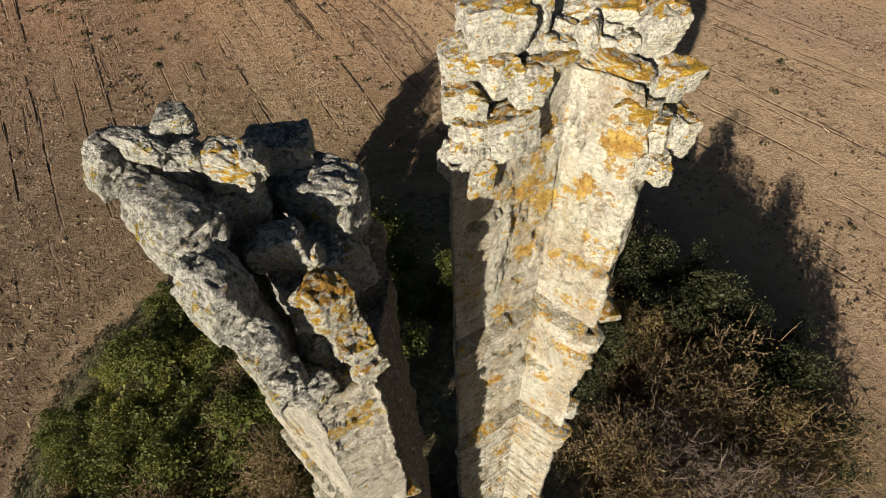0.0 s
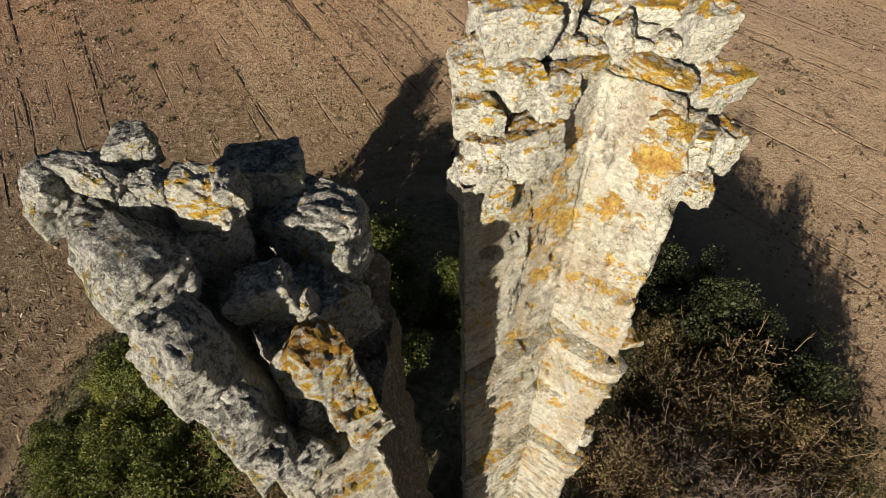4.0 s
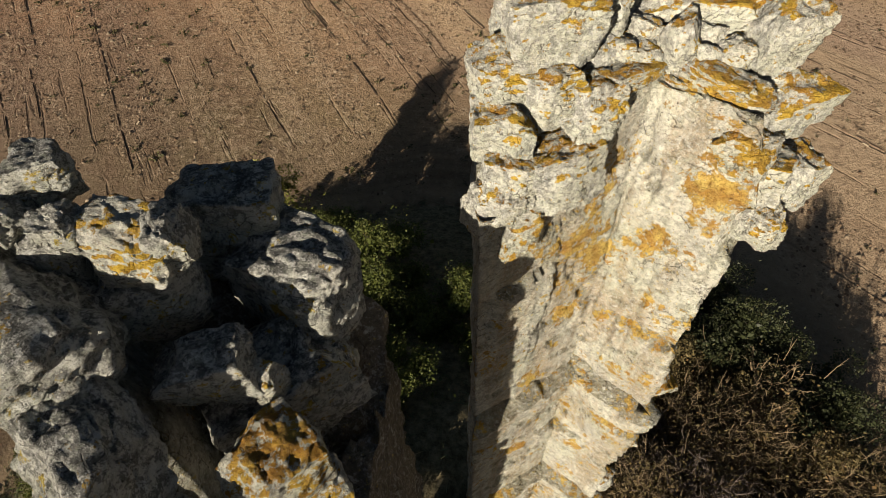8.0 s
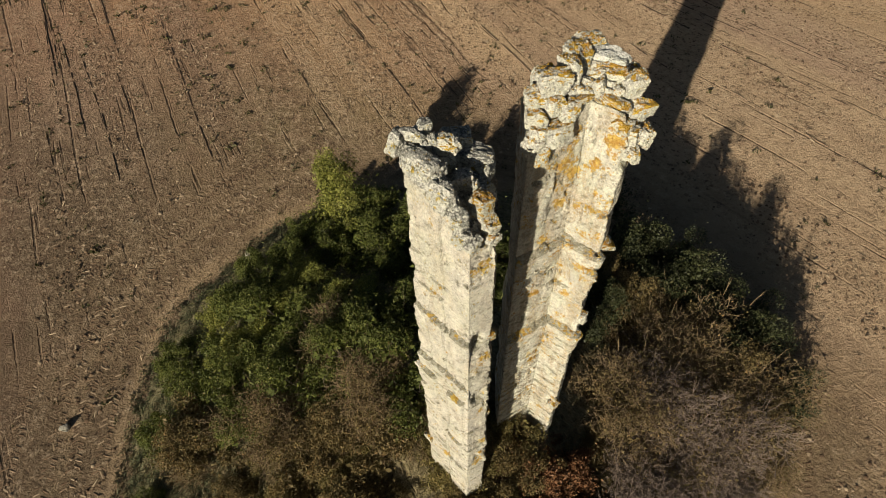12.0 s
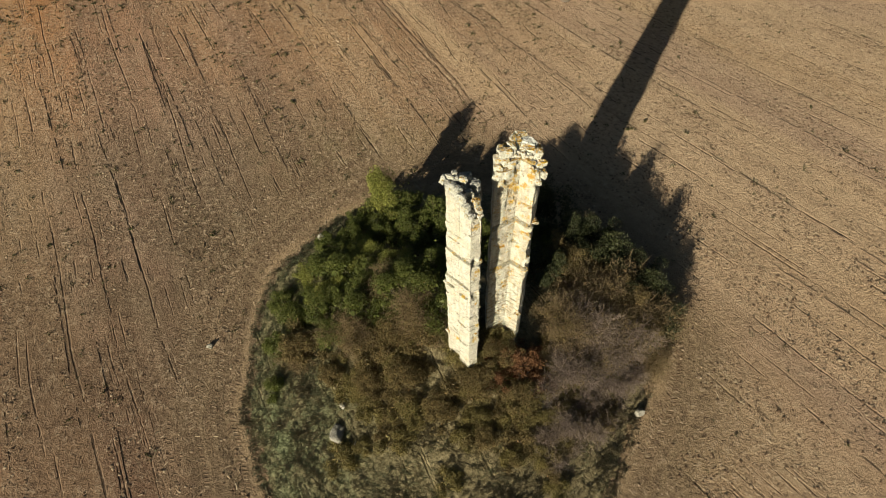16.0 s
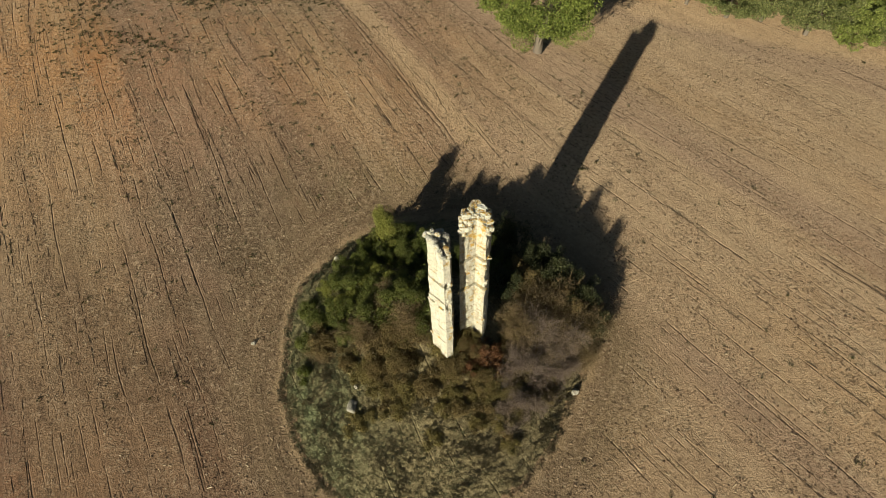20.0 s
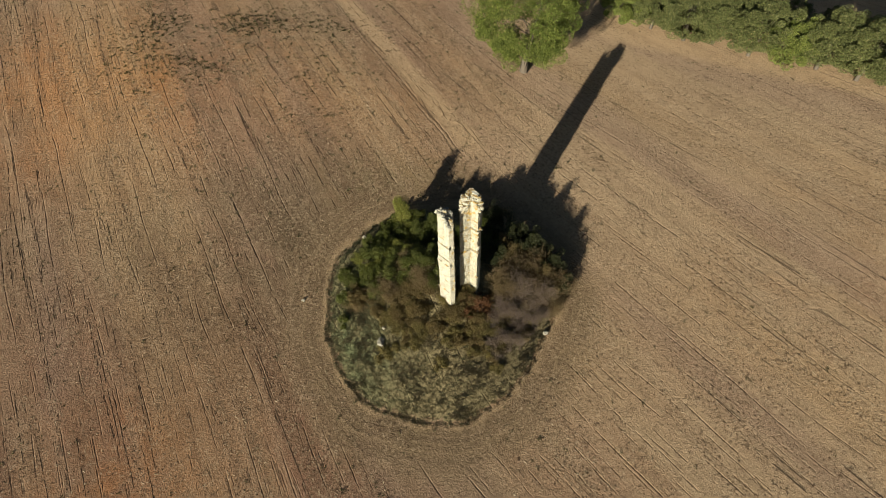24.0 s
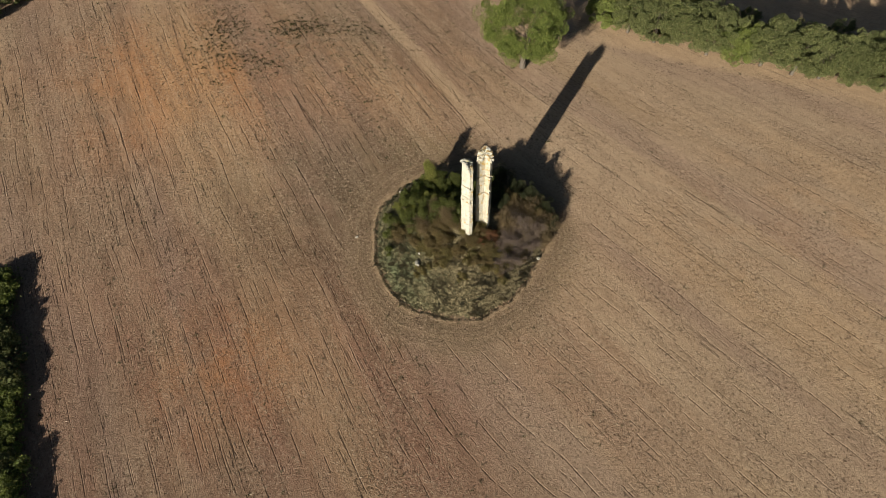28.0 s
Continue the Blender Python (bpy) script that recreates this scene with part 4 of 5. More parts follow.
def sticks(starts, ends, r0, r1):
    """Thin three-sided tapered sticks."""
    n = len(starts)
    d = ends - starts
    d = d / np.maximum(np.linalg.norm(d, axis=1), 1e-6)[:, None]
    a = np.cross(d, np.array([0.31, 0.77, 0.55]))
    a /= np.maximum(np.linalg.norm(a, axis=1), 1e-6)[:, None]
    b = np.cross(d, a)
    v = np.empty((n, 6, 3))
    for k in range(3):
        w = math.cos(k * 2.0944) * a + math.sin(k * 2.0944) * b
        v[:, k] = starts + w * np.asarray(r0).reshape(-1, 1)
        v[:, k + 3] = ends + w * np.asarray(r1).reshape(-1, 1)
    q = np.arange(n)[:, None] * 6
    f = np.concatenate([q + np.array([[k, (k + 1) % 3, (k + 1) % 3 + 3, k + 3]]) for k in range(3)])
    return v.reshape(-1, 3), f


def branches(rng, stems, height, spread, levels, r0, bend=0.35):
    """Branches that fork from the foot; returns starts, ends, radii and tips."""
    S, E, A, B, tips = [], [], [], [], []

    def grow(p, d, length, r, level):
        k = 3 if level == 0 else 2
        for _ in range(k):
            d2 = d + rng.normal(size=3) * bend * 0.5
            d2 /= np.linalg.norm(d2)
            q = p + d2 * length / k
            S.append(p), E.append(q), A.append(r), B.append(r * 0.8)
            p, d, r = q, d2, r * 0.8
        if level >= levels:
            tips.append(p)
            return
        for _ in range(rng.randint(2, 5)):
            d3 = d + rng.normal(size=3) * (0.75 + 0.1 * level)
            d3[2] += 0.12
            d3 /= np.linalg.norm(d3)
            grow(p, d3, length * rng.uniform(0.5, 0.8), r * 0.65, level + 1)

    for _ in range(stems):
        a = rng.uniform(0, 6.283)
        d = np.array([math.cos(a) * spread, math.sin(a) * spread, 1.0])
        grow(np.array([math.cos(a) * 0.1, math.sin(a) * 0.1, -0.15]), d / np.linalg.norm(d), height * rng.uniform(0.4, 0.6), r0, 0)
    return np.array(S), np.array(E), np.array(A), np.array(B), np.array(tips)


def fit_height(arrays, wide, high):
    """Scale a plant's points so that it is that wide (radius) and high."""
    tips = arrays[-1]
    sx = wide / max(0.01, np.percentile(np.hypot(tips[:, 0], tips[:, 1]), 92))
    sz = high / max(0.01, np.percentile(tips[:, 2], 95))
    return [a * np.array([sx, sx, sz]) for a in arrays]


def shrub(name, seed, wide, high, leaf, count, leaf_size, wood, label, category="shrub", stems=7, levels=3, spread=0.7, puff=0.2, twig=0.02):
    rng = np.random.RandomState(seed)
    S, E, A, B, tips = branches(rng, stems, high, spread, levels, twig * 1.6)
    S, E, tips = fit_height([S, E, tips], wide, high)
    top = tagged(new(name), label, category)
    v, f = sticks(S, E, A, B)
    tagged(part("woody_growth", mesh_np("woody_growth", v, f, wood), top), kind="stuff")
    if count:
        high_tips = tips[tips[:, 2] > np.percentile(tips[:, 2], 30)]
        lumps = high_tips[rng.randint(0, len(high_tips), 26)]
        reach = rng.uniform(0.16, 0.34, 26) * wide
        pick = rng.randint(0, 26, count)
        q = rng.normal(size=(count, 3))
        q /= np.linalg.norm(q, axis=1)[:, None]
        c = lumps[pick] + q * (reach[pick] * rng.uniform(0.35, 1.05, count) ** 0.5)[:, None] * np.array([1, 1, 0.75])
        stray = rng.uniform(size=count) < 0.15
        c[stray] = tips[rng.randint(0, len(tips), stray.sum())] + rng.normal(size=(stray.sum(), 3)) * puff
        c = c[c[:, 2] > 0.05]
        inner = rng.uniform(size=len(c)) < 0.14
        c[inner] *= np.array([0.85, 0.85, 0.8])
        v, f = leaf_cloud(c, leaf_size * np.where(inner, 2.6, 1.0), rng)
        tagged(part("foliage", mesh_np("foliage", v, f, leaf), top), kind="stuff")
    return top


def twiggy(name, seed, wide, high, wood, leaf, count, label, twigs=2000):
    """A bare thicket: forked stems with a haze of fine twigs and a few dead leaves."""
    rng = np.random.RandomState(seed)
    S, E, A, B, tips = branches(rng, 8, high, 0.8, 3, 0.011, 0.5)
    S, E, tips = fit_height([S, E, tips], wide, high)
    # sprays of fine twigs, each twig with two thinner ones at its end
    base = tips[rng.randint(0, len(tips), twigs)] + rng.normal(size=(twigs, 3)) * 0.17
    way = rng.normal(size=(twigs, 3)) * 0.09 + base * np.array([0.06, 0.06, 0.04])
    fork = np.repeat(base + way * rng.uniform(0.5, 1.0, (twigs, 1)), 2, 0)
    spray = rng.normal(size=(2 * twigs, 3)) * 0.055 + np.repeat(way, 2, 0) * 0.5
    S, E = np.concatenate([S, base, fork]), np.concatenate([E, base + way, fork + spray])
    A, B = np.concatenate([A, np.full(twigs, 0.0085), np.full(2 * twigs, 0.006)]), np.concatenate([B, np.full(twigs, 0.006), np.full(2 * twigs, 0.003)])
    top = tagged(new(name), label, "shrub")
    v, f = sticks(S, E, A, B)
    tagged(part("woody_growth", mesh_np("woody_growth", v, f, wood), top), kind="stuff")
    if count:
        c = tips[rng.randint(0, len(tips), count)] + rng.normal(size=(count, 3)) * 0.2
        v, f = leaf_cloud(c, 0.035, rng)
        # dead leaves deep inside, added to make the thicket's shadow solid
        c = tips[rng.randint(0, len(tips), 5000)] * rng.uniform(0.35, 0.9, (5000, 1)) + rng.normal(size=(5000, 3)) * 0.06
        v2, f2 = leaf_cloud(c, 0.042, rng)
        v, f = np.concatenate([v, v2]), np.concatenate([f, f2 + len(v)])
        tagged(part("foliage", mesh_np("foliage", v, f, leaf), top), kind="stuff")
    return top


def place(thing, x, y, turn=0.0, size=1.0, sink=0.05):
    thing.matrix_basis = Matrix.Translation(at_ground(x, y, -sink)) @ pose(0, 0, 0, 0, 0, turn) @ Matrix.Diagonal((size, size, size, 1))
    return thing


def scatter(kinds, rows, seed, lo=0.85, hi=1.15):
    """Set plants out: each row is x, y and the kind's number; the first of a kind is the plant itself, the rest are copies."""
    r = random.Random(seed)
    used = set()
    for x, y, k, s in rows:
        turn, size = r.uniform(0, 360), s * r.uniform(lo, hi)
        if k not in used:
            used.add(k)
            place(kinds[k], x, y, turn, size)
        else:
            ob = copy_thing(kinds[k], pose(0, 0, 0))
            place(ob, x, y, turn, size)


green_kinds = [
    shrub("shrub", 1, 1.3, 1.5, LEAF_GREEN, 13000, 0.034, BARK, "dense green leafy shrub on the mound"),
    shrub("shrub", 2, 1.1, 1.2, LEAF_GREEN, 11000, 0.031, BARK, "dark green leafy shrub on the mound"),
    shrub("shrub", 3, 1.2, 1.1, LEAF_YELLOW, 11000, 0.031, BARK, "yellow-green leafy shrub on the mound"),
    shrub("shrub", 4, 1.3, 2.7, LEAF_YELLOW, 13000, 0.034, BARK, "tall pale yellow-green shrub at the mound's edge", spread=0.45),
    shrub("shrub", 5, 1.1, 0.8, LEAF_BROWN, 12000, 0.03, TWIG_RED, "low brown-leaved shrub on the mound"),
]
scatter(green_kinds, [
    (-6.1, 12.2, 3, 1.0), (-7.0, 8.1, 2, 1.0), (-8.3, 6.2, 2, 1.1), (-4.8, 7.6, 2, 1.0), (-3.3, 6.2, 0, 1.1), (-4.1, 4.6, 0, 1.0),
    (-9.6, 5.2, 0, 0.8), (-3.1, 9.0, 0, 1.1), (-6.0, 5.2, 1, 1.1), (-2.4, 3.9, 0, 0.9), (-7.3, 3.6, 1, 1.0), (-10.4, 3.4, 1, 0.7),
    (-5.3, 10.2, 0, 1.0), (-4.2, 12.2, 1, 1.2), (-2.2, 11.0, 1, 1.2), (-1.8, 7.0, 1, 1.0), (-5.6, 6.6, 0, 0.9), (-0.8, 8.8, 0, 1.0),
    (0.9, 7.5, 1, 1.1), (1.0, 10.0, 0, 1.1), (2.6, 9.4, 1, 1.2), (-10.6, 1.4, 1, 0.6), (-8.8, 3.4, 4, 1.1), (-3.9, 2.6, 4, 1.0),
    (-2.6, 2.4, 4, 1.1), (-5.6, 2.6, 4, 1.0), (-0.7, 0.6, 4, 0.9), (0.4, 2.2, 4, 1.0), (-5.5, 4.2, 0, 1.0), (-8.0, 4.8, 1, 1.0), (-6.8, 6.8, 0, 1.0), (-7.2, 9.6, 1, 1.0), (-9.6, 7.8, 2, 0.8), (-8.8, 9.8, 1, 0.8), (-10.8, 6.2, 1, 0.7), (-7.6, 11.6, 0, 0.8), (-6.6, 13.2, 1, 0.8), (-8.3, 8.0, 0, 0.9), (-3.2, 0.8, 4, 1.0), (-7.0, 1.6, 4, 0.9),
    (1.0, 0.4, 4, 0.9), (-1.6, -0.6, 4, 1.0), (-5.0, 0.9, 4, 0.9), (0.9, 2.3, 4, 0.8), (-0.2, -1.2, 4, 0.8), (-3.6, -1.4, 4, 0.6), (1.4, -2.2, 4, 0.6),
], 8)
LEAF_OLIVE = leaf_material("shrub_leaf_olive", (0.115, 0.10, 0.036), (0.26, 0.215, 0.08), (0.38, 0.27, 0.12), 0.35)
low_kinds = [
    shrub("low_scrub", 7, 0.9, 0.62, LEAF_OLIVE, 9000, 0.026, TWIG_RED, "low olive-brown scrub on the mound's front", "shrub"),
    shrub("low_scrub", 8, 0.8, 0.5, LEAF_BROWN, 8000, 0.024, TWIG_RED, "low brown scrub on the mound's front", "shrub"),
]
rs = random.Random(19)
front = []
while len(front) < 66:
    x, y = rs.uniform(-7.5, 6.8), rs.uniform(-3.2, 3.0)
    if mound_reach(x, y) < 0.84 and rs.random() < 0.35 + 0.16 * (y + 2.2) + 0.1 * max(0.0, x - 2) and math.hypot(x + 6.5, y + 0.8) > 1.3:
        front.append((x, y, rs.choice((0, 0, 1)), 0.9))
scatter(low_kinds, front, 15, 0.65, 1.2)
LEAF_RUSSET = leaf_material("shrub_leaf_russet", (0.13, 0.062, 0.03), (0.25, 0.125, 0.06), (0.36, 0.22, 0.11), 0.3)
russet_kinds = [shrub("shrub", 6, 0.8, 0.6, LEAF_RUSSET, 4200, 0.035, TWIG_RED, "low russet-leaved scrub at the foot of the ruin")]
scatter(russet_kinds, [(0.7, 1.8, 0, 1.0), (1.5, 2.1, 0, 1.1), (2.2, 2.2, 0, 0.9), (0.5, 1.0, 0, 0.9), (1.2, 1.2, 0, 0.8), (2.4, 1.2, 0, 0.9), (0.2, 2.3, 0, 0.8)], 14)
bare_kinds = [
    twiggy("thicket", 11, 1.2, 1.7, TWIG, LEAF_BROWN, 1500, "leafless mauve-brown thicket on the mound"),
    twiggy("thicket", 12, 1.3, 1.4, TWIG_RED, LEAF_BROWN, 5000, "russet half-bare thicket on the mound"),
    twiggy("thicket", 13, 1.1, 1.1, TWIG, LEAF_BROWN, 200, "low grey leafless thicket on the mound"),
]
scatter(bare_kinds, [
    (4.6, 5.8, 1, 1.1), (5.9, 4.5, 1, 1.1), (7.8, 5.6, 1, 1.25), (7.7, 3.9, 1, 1.05), (5.9, 2.8, 0, 1.0), (4.1, 2.2, 2, 1.1),
    (3.3, 0.8, 2, 1.0), (5.5, 0.9, 2, 1.0), (6.6, 2.0, 2, 1.0), (3.6, 4.0, 1, 1.0), (5.6, 6.6, 1, 1.1), (4.7, 3.6, 0, 1.0),
    (4.4, -0.4, 2, 0.9), (3.2, -1.2, 2, 0.8), (8.3, 3.6, 1, 1.1), (6.8, 5.2, 1, 1.45), (6.6, 3.8, 0, 1.1), (8.0, 5.4, 1, 1.3), (5.4, 5.4, 1, 1.4), (6.4, 6.6, 1, 1.45), (-3.2, 3.4, 1, 1.0), (-5.0, 5.6, 1, 1.0), (-9.4, 2.6, 1, 0.7), (-6.4, 3.0, 1, 0.9), (4.4, 4.8, 0, 1.2),
], 9)
tall_kinds = [
    shrub("shrub", 21, 1.2, 2.4, LEAF_BROWN, 10000, 0.031, BARK, "tall dull green-brown shrub beside the thicket", spread=0.5),
    shrub("shrub", 22, 1.6, 2.3, LEAF_SHADED, 12000, 0.033, BARK, "shrub on the shaded side of the mound, leaves coloured dark for the shade"),
]
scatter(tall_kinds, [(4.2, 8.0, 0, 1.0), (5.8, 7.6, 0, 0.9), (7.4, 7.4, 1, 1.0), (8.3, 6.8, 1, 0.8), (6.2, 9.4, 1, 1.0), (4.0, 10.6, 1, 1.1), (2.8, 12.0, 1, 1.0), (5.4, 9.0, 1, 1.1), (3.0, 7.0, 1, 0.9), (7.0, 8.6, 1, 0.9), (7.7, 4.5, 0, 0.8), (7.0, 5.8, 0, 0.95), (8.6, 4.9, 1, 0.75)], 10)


def grass(name, rows, material, blades, length, label, seed):
    rng = np.random.RandomState(seed)
    n = len(rows)
    root = np.repeat(rows, blades, 0) + np.concatenate([rng.normal(size=(n * blades, 2)) * 0.09, np.zeros((n * blades, 1))], 1)
    m = len(root)
    a = rng.uniform(0, 6.283, m)
    ln = length * rng.uniform(0.5, 1.3, m)
    lean = rng.uniform(0.6, 3.4, m)
    way = np.stack([np.cos(a) * lean, np.sin(a) * lean, np.ones(m)], 1)
    way /= np.linalg.norm(way, axis=1)[:, None]
    side = np.stack([-np.sin(a), np.cos(a), np.zeros(m)], 1) * 0.008
    midp = root + way * (ln * 0.6)[:, None]
    tip = root + way * ln[:, None] + np.stack([np.cos(a), np.sin(a), -0.6 * np.ones(m)], 1) * (ln * 0.3)[:, None]
    v = np.stack([root - side, root + side, midp + side * 0.8, tip, midp - side * 0.8], 1).reshape(-1, 3)
    q = np.arange(m)[:, None] * 5
    me = mesh_np(name, v, q + np.array([[0, 1, 2, 3, 4]]), material)
    return tagged(new(name, me), label, "grass", kind="stuff")


def mound_points(n, seed, test):
    rng = np.random.RandomState(seed)
    out = []
    while len(out) < n:
        x, y = rng.uniform(-13, 10), rng.uniform(-8, 16)
        if mound_reach(x, y) < 1.03 and test(x, y, rng):
            out.append((x, y, 0.0))
    out = np.array(out)
    out[:, 2] = surface(out[:, 0], out[:, 1]) - 0.02
    return out


def tufty(x, y):
    """Where the grass stands in thick tufts."""
    return math.sin(x * 1.3 + 0.7 * math.sin(y * 0.9)) + math.sin(y * 1.7 + x) + 0.6 * math.sin(x * 3.1 - y * 2.3)


grass("grass", mound_points(3000, 30, lambda x, y, r: y < 3.4 - 0.12 * x + r.normal() * 1.0), GRASS_OLIVE, 10, 0.17, "olive-brown rough grass over the front of the mound", 35)
grass("grass", mound_points(800, 31, lambda x, y, r: y < 2.2 - 0.12 * x + r.normal() * 1.2 and tufty(x, y) + 0.6 * r.normal() > 0.5), GRASS_DRY, 16, 0.26, "dry straw-coloured grass tussocks on the mound", 32)
grass("grass", mound_points(3200, 33, lambda x, y, r: (x < -6.2 + r.normal() * 1.4 and y < 15) or (y < -1.5 + r.normal() and x < 1 and r.uniform() < 0.6) or r.uniform() < 0.10), GRASS_GREEN, 10, 0.17, "dull green grass round the mound's edge", 34)
grass("grass", mound_points(500, 38, lambda x, y, r: 0.93 < mound_reach(x, y) + 0.03 * r.normal() < 1.03), GRASS_DRY, 9, 0.17, "straw-coloured grass fringing the foot of the mound", 39)

# ---- loose rocks ----
def rock(name, seed, x, y, size, label, sink=0.3):
    ob = new(name, stone_mesh(seed, size, ROCK, 7, 0.5, 0.12))
    ob.matrix_basis = Matrix.Translation(at_ground(x, y, size[2] * (1 - sink))) @ pose(0, 0, 0, 0, 0, seed * 37)
    return tagged(ob, label, "rock")


rock("rock", 401, -6.75, -1.1, (0.42, 0.30, 0.26), "pale limestone rock lying in dry grass")
rock("rock", 402, -6.6, 0.1, (0.16, 0.18, 0.14), "small pale rock in the grass")
rock("rock", 403, -5.8, -1.6, (0.18, 0.14, 0.12), "small pale rock in the grass")
rock("rock", 404, -5.5, -0.4, (0.16, 0.14, 0.12), "small pale rock in the grass")
rock("rock", 405, 7.6, 0.9, (0.26, 0.22, 0.20), "grey rock at the mound's foot")
rock("rock", 406, 2.4, -1.6, (0.25, 0.2, 0.18), "grey rock among dry stems")
rock("rock", 407, -9.9, 11.2, (0.24, 0.2, 0.2), "pale rock at the mound's edge")
rock("rock", 408, -14.9, 4.1, (0.17, 0.15, 0.14), "pale stone lying on the field")


fallen = new("wall_fragment", stone_mesh(421, (0.42, 0.16, 0.16), CREAM_STONE, 9, 0.72, 0.12))
fallen.matrix_basis = Matrix.Translation(at_ground(1.6, 1.55, 0.22)) @ pose(0, 0, 0, 6, -8, 38)
tagged(fallen, "fallen piece of yellowish wall lying in the scrub", "rubble")
heap = tagged(new("rubble_heap"), "heap of small pale stones fallen among bare stems", "rubble")
rg = random.Random(61)
chips = [stone_mesh(430 + i, (0.09, 0.07, 0.06), RUBBLE, 3, 0.6, 0.14) for i in range(6)]
for i in range(110):
    f = rg.random()
    x, y = 1.5 + 1.4 * f + rg.gauss(0, 0.32), 1.2 - 1.3 * f + rg.gauss(0, 0.32)
    ob = part("rubble_stone", chips[i % 6], heap)
    s = rg.uniform(0.5, 1.5)
    ob.matrix_local = Matrix.Translation(at_ground(x, y, 0.12 + rg.uniform(0, 0.12))) @ pose(0, 0, 0, rg.uniform(0, 90), rg.uniform(0, 90), rg.uniform(0, 360)) @ Matrix.Scale(s, 4)
grass("straw_tuft", np.array([(2.5 + 0.05 * math.cos(i), 2.3 + 0.05 * math.sin(i), float(ground_height(2.5, 2.3)) + 0.25) for i in range(14)]), GRASS_DRY, 22, 0.42, "pale straw tuft of dead grass beside the wall", 36)
grass("weed_tuft", np.array([(0.75 + 0.12 * math.cos(i * 2), 0.9 + 0.12 * math.sin(i * 2), float(ground_height(0.75, 0.9)) + 0.35) for i in range(16)]), LEAF_GREEN, 12, 0.45, "fresh green tuft among brown scrub", 37)


# ---- trees and hedges ----
def tree(name, seed, wide, high, count, leaf_size, leaf, label, trunk=0.3, clear=0.18, clumps=60, skirt=1.0):
    rng = np.random.RandomState(seed)
    top = tagged(new(name), label, "tree")
    S, E, A, B, tips = branches(rng, 1, high * 0.55, 0.08, 4, trunk * 0.6, 0.3)
    S, E, tips = fit_height([S, E, tips], wide * 0.8, high * 0.9)
    v, f = sticks(S, E, A, B)
    tagged(part("branchwork", mesh_np("branchwork", v, f, BARK), top), kind="stuff")
    n = 10
    ang = np.arange(n) * 2 * math.pi / n
    hs = np.linspace(-0.3, high * (clear + 0.25), 7)
    rad = trunk * (1.35 - 0.75 * (hs + 0.3) / (hs[-1] + 0.3))
    v = np.concatenate([np.stack([np.cos(ang) * r + 0.05 * math.sin(h), np.sin(ang) * r, np.full(n, h)], 1) for h, r in zip(hs, rad)])
    f = np.concatenate([np.stack([k * n + np.arange(n), k * n + (np.arange(n) + 1) % n, (k + 1) * n + (np.arange(n) + 1) % n, (k + 1) * n + np.arange(n)], 1) for k in range(6)])
    part("trunk", mesh_np("trunk", v, f, BARK, True), top)
    d = rng.normal(size=(clumps, 3))
    d /= np.linalg.norm(d, axis=1)[:, None]
    rr = rng.uniform(0.45, 1.0, clumps) ** 0.5
    rr *= rng.uniform(0.8, 1.15, clumps)
    centre = d * rr[:, None] * np.array([wide * 0.82, wide * 0.82, high * (1 - clear) * 0.42]) + np.array([0, 0, high * (clear + (1 - clear) * 0.5)])
    centre[:, :2] *= np.clip(skirt + 1.5 * centre[:, 2:] / high, 0, 1)
    size = rng.uniform(0.09, 0.22, clumps) * wide
    pick = rng.randint(0, clumps, count)
    q = rng.normal(size=(count, 3))
    q /= np.linalg.norm(q, axis=1)[:, None]
    c = centre[pick] + q * (size[pick] * rng.uniform(0.4, 1.0, count) ** 0.4)[:, None] * np.array([1, 1, 0.8])
    v, f = leaf_cloud(c, leaf_size, rng)
    tagged(part("crown", mesh_np("crown", v, f, leaf), top), kind="stuff")
    return top


oak = place(tree("tree", 51, 8.0, 15.0, 85000, 0.095, LEAF_OAK, "round bright green oak at the field's edge", 0.42, 0.03, 165, 0.45), 7.6, 40.6)
hedge_kinds = [
    tree("hedge_tree", 61, 3.6, 6.0, 30000, 0.068, LEAF_HEDGE, "green bushy tree in the field hedge", 0.16, 0.0, 85),
    tree("hedge_tree", 62, 3.2, 5.0, 28000, 0.068, LEAF_TREE, "light green bushy tree in the field hedge", 0.14, 0.0, 85),
    tree("hedge_tree", 63, 3.8, 6.8, 32000, 0.07, LEAF_HEDGE, "tall dark green tree in the field hedge", 0.18, 0.0, 90),
]
r = random.Random(77)
rows = []
for i in range(16):
    f = i / 15
    rows.append((23.5 + 61 * f, 56.6 - 30.0 * f + r.uniform(-1.0, 1.0), r.choice((0, 1, 2)), 1.35))
    rows.append((26.0 + 61 * f, 61.8 - 29.5 * f + r.uniform(-1.0, 1.0), r.choice((0, 2)), 1.1))
low_rows = []
for i in range(17):
    f = i / 16
    for k in range(3):
        low_rows.append((-58.0 + 14.8 * f - 2.6 * k, -4.0 - 31.5 * f + r.uniform(-0.6, 0.6), r.choice((0, 1, 1)), 1.0))
bush_kinds = [
    shrub("hedge_bush", 71, 2.0, 2.1, LEAF_HEDGE, 7500, 0.11, BARK, "green bush in the low field hedge", "bush", 9, 3, 0.6, 0.35),
    shrub("hedge_bush", 72, 2.1, 1.9, LEAF_TREE, 7500, 0.11, BARK, "light green bush in the low field hedge", "bush", 9, 3, 0.6, 0.35),
]
scatter(bush_kinds, low_rows, 13)
for i in range(14):
    f = i / 13
    rows.append((27.0 + 62 * f, 71.0 - 28.0 * f + r.uniform(-2.0, 2.0), r.choice((0, 2)), 0.65))
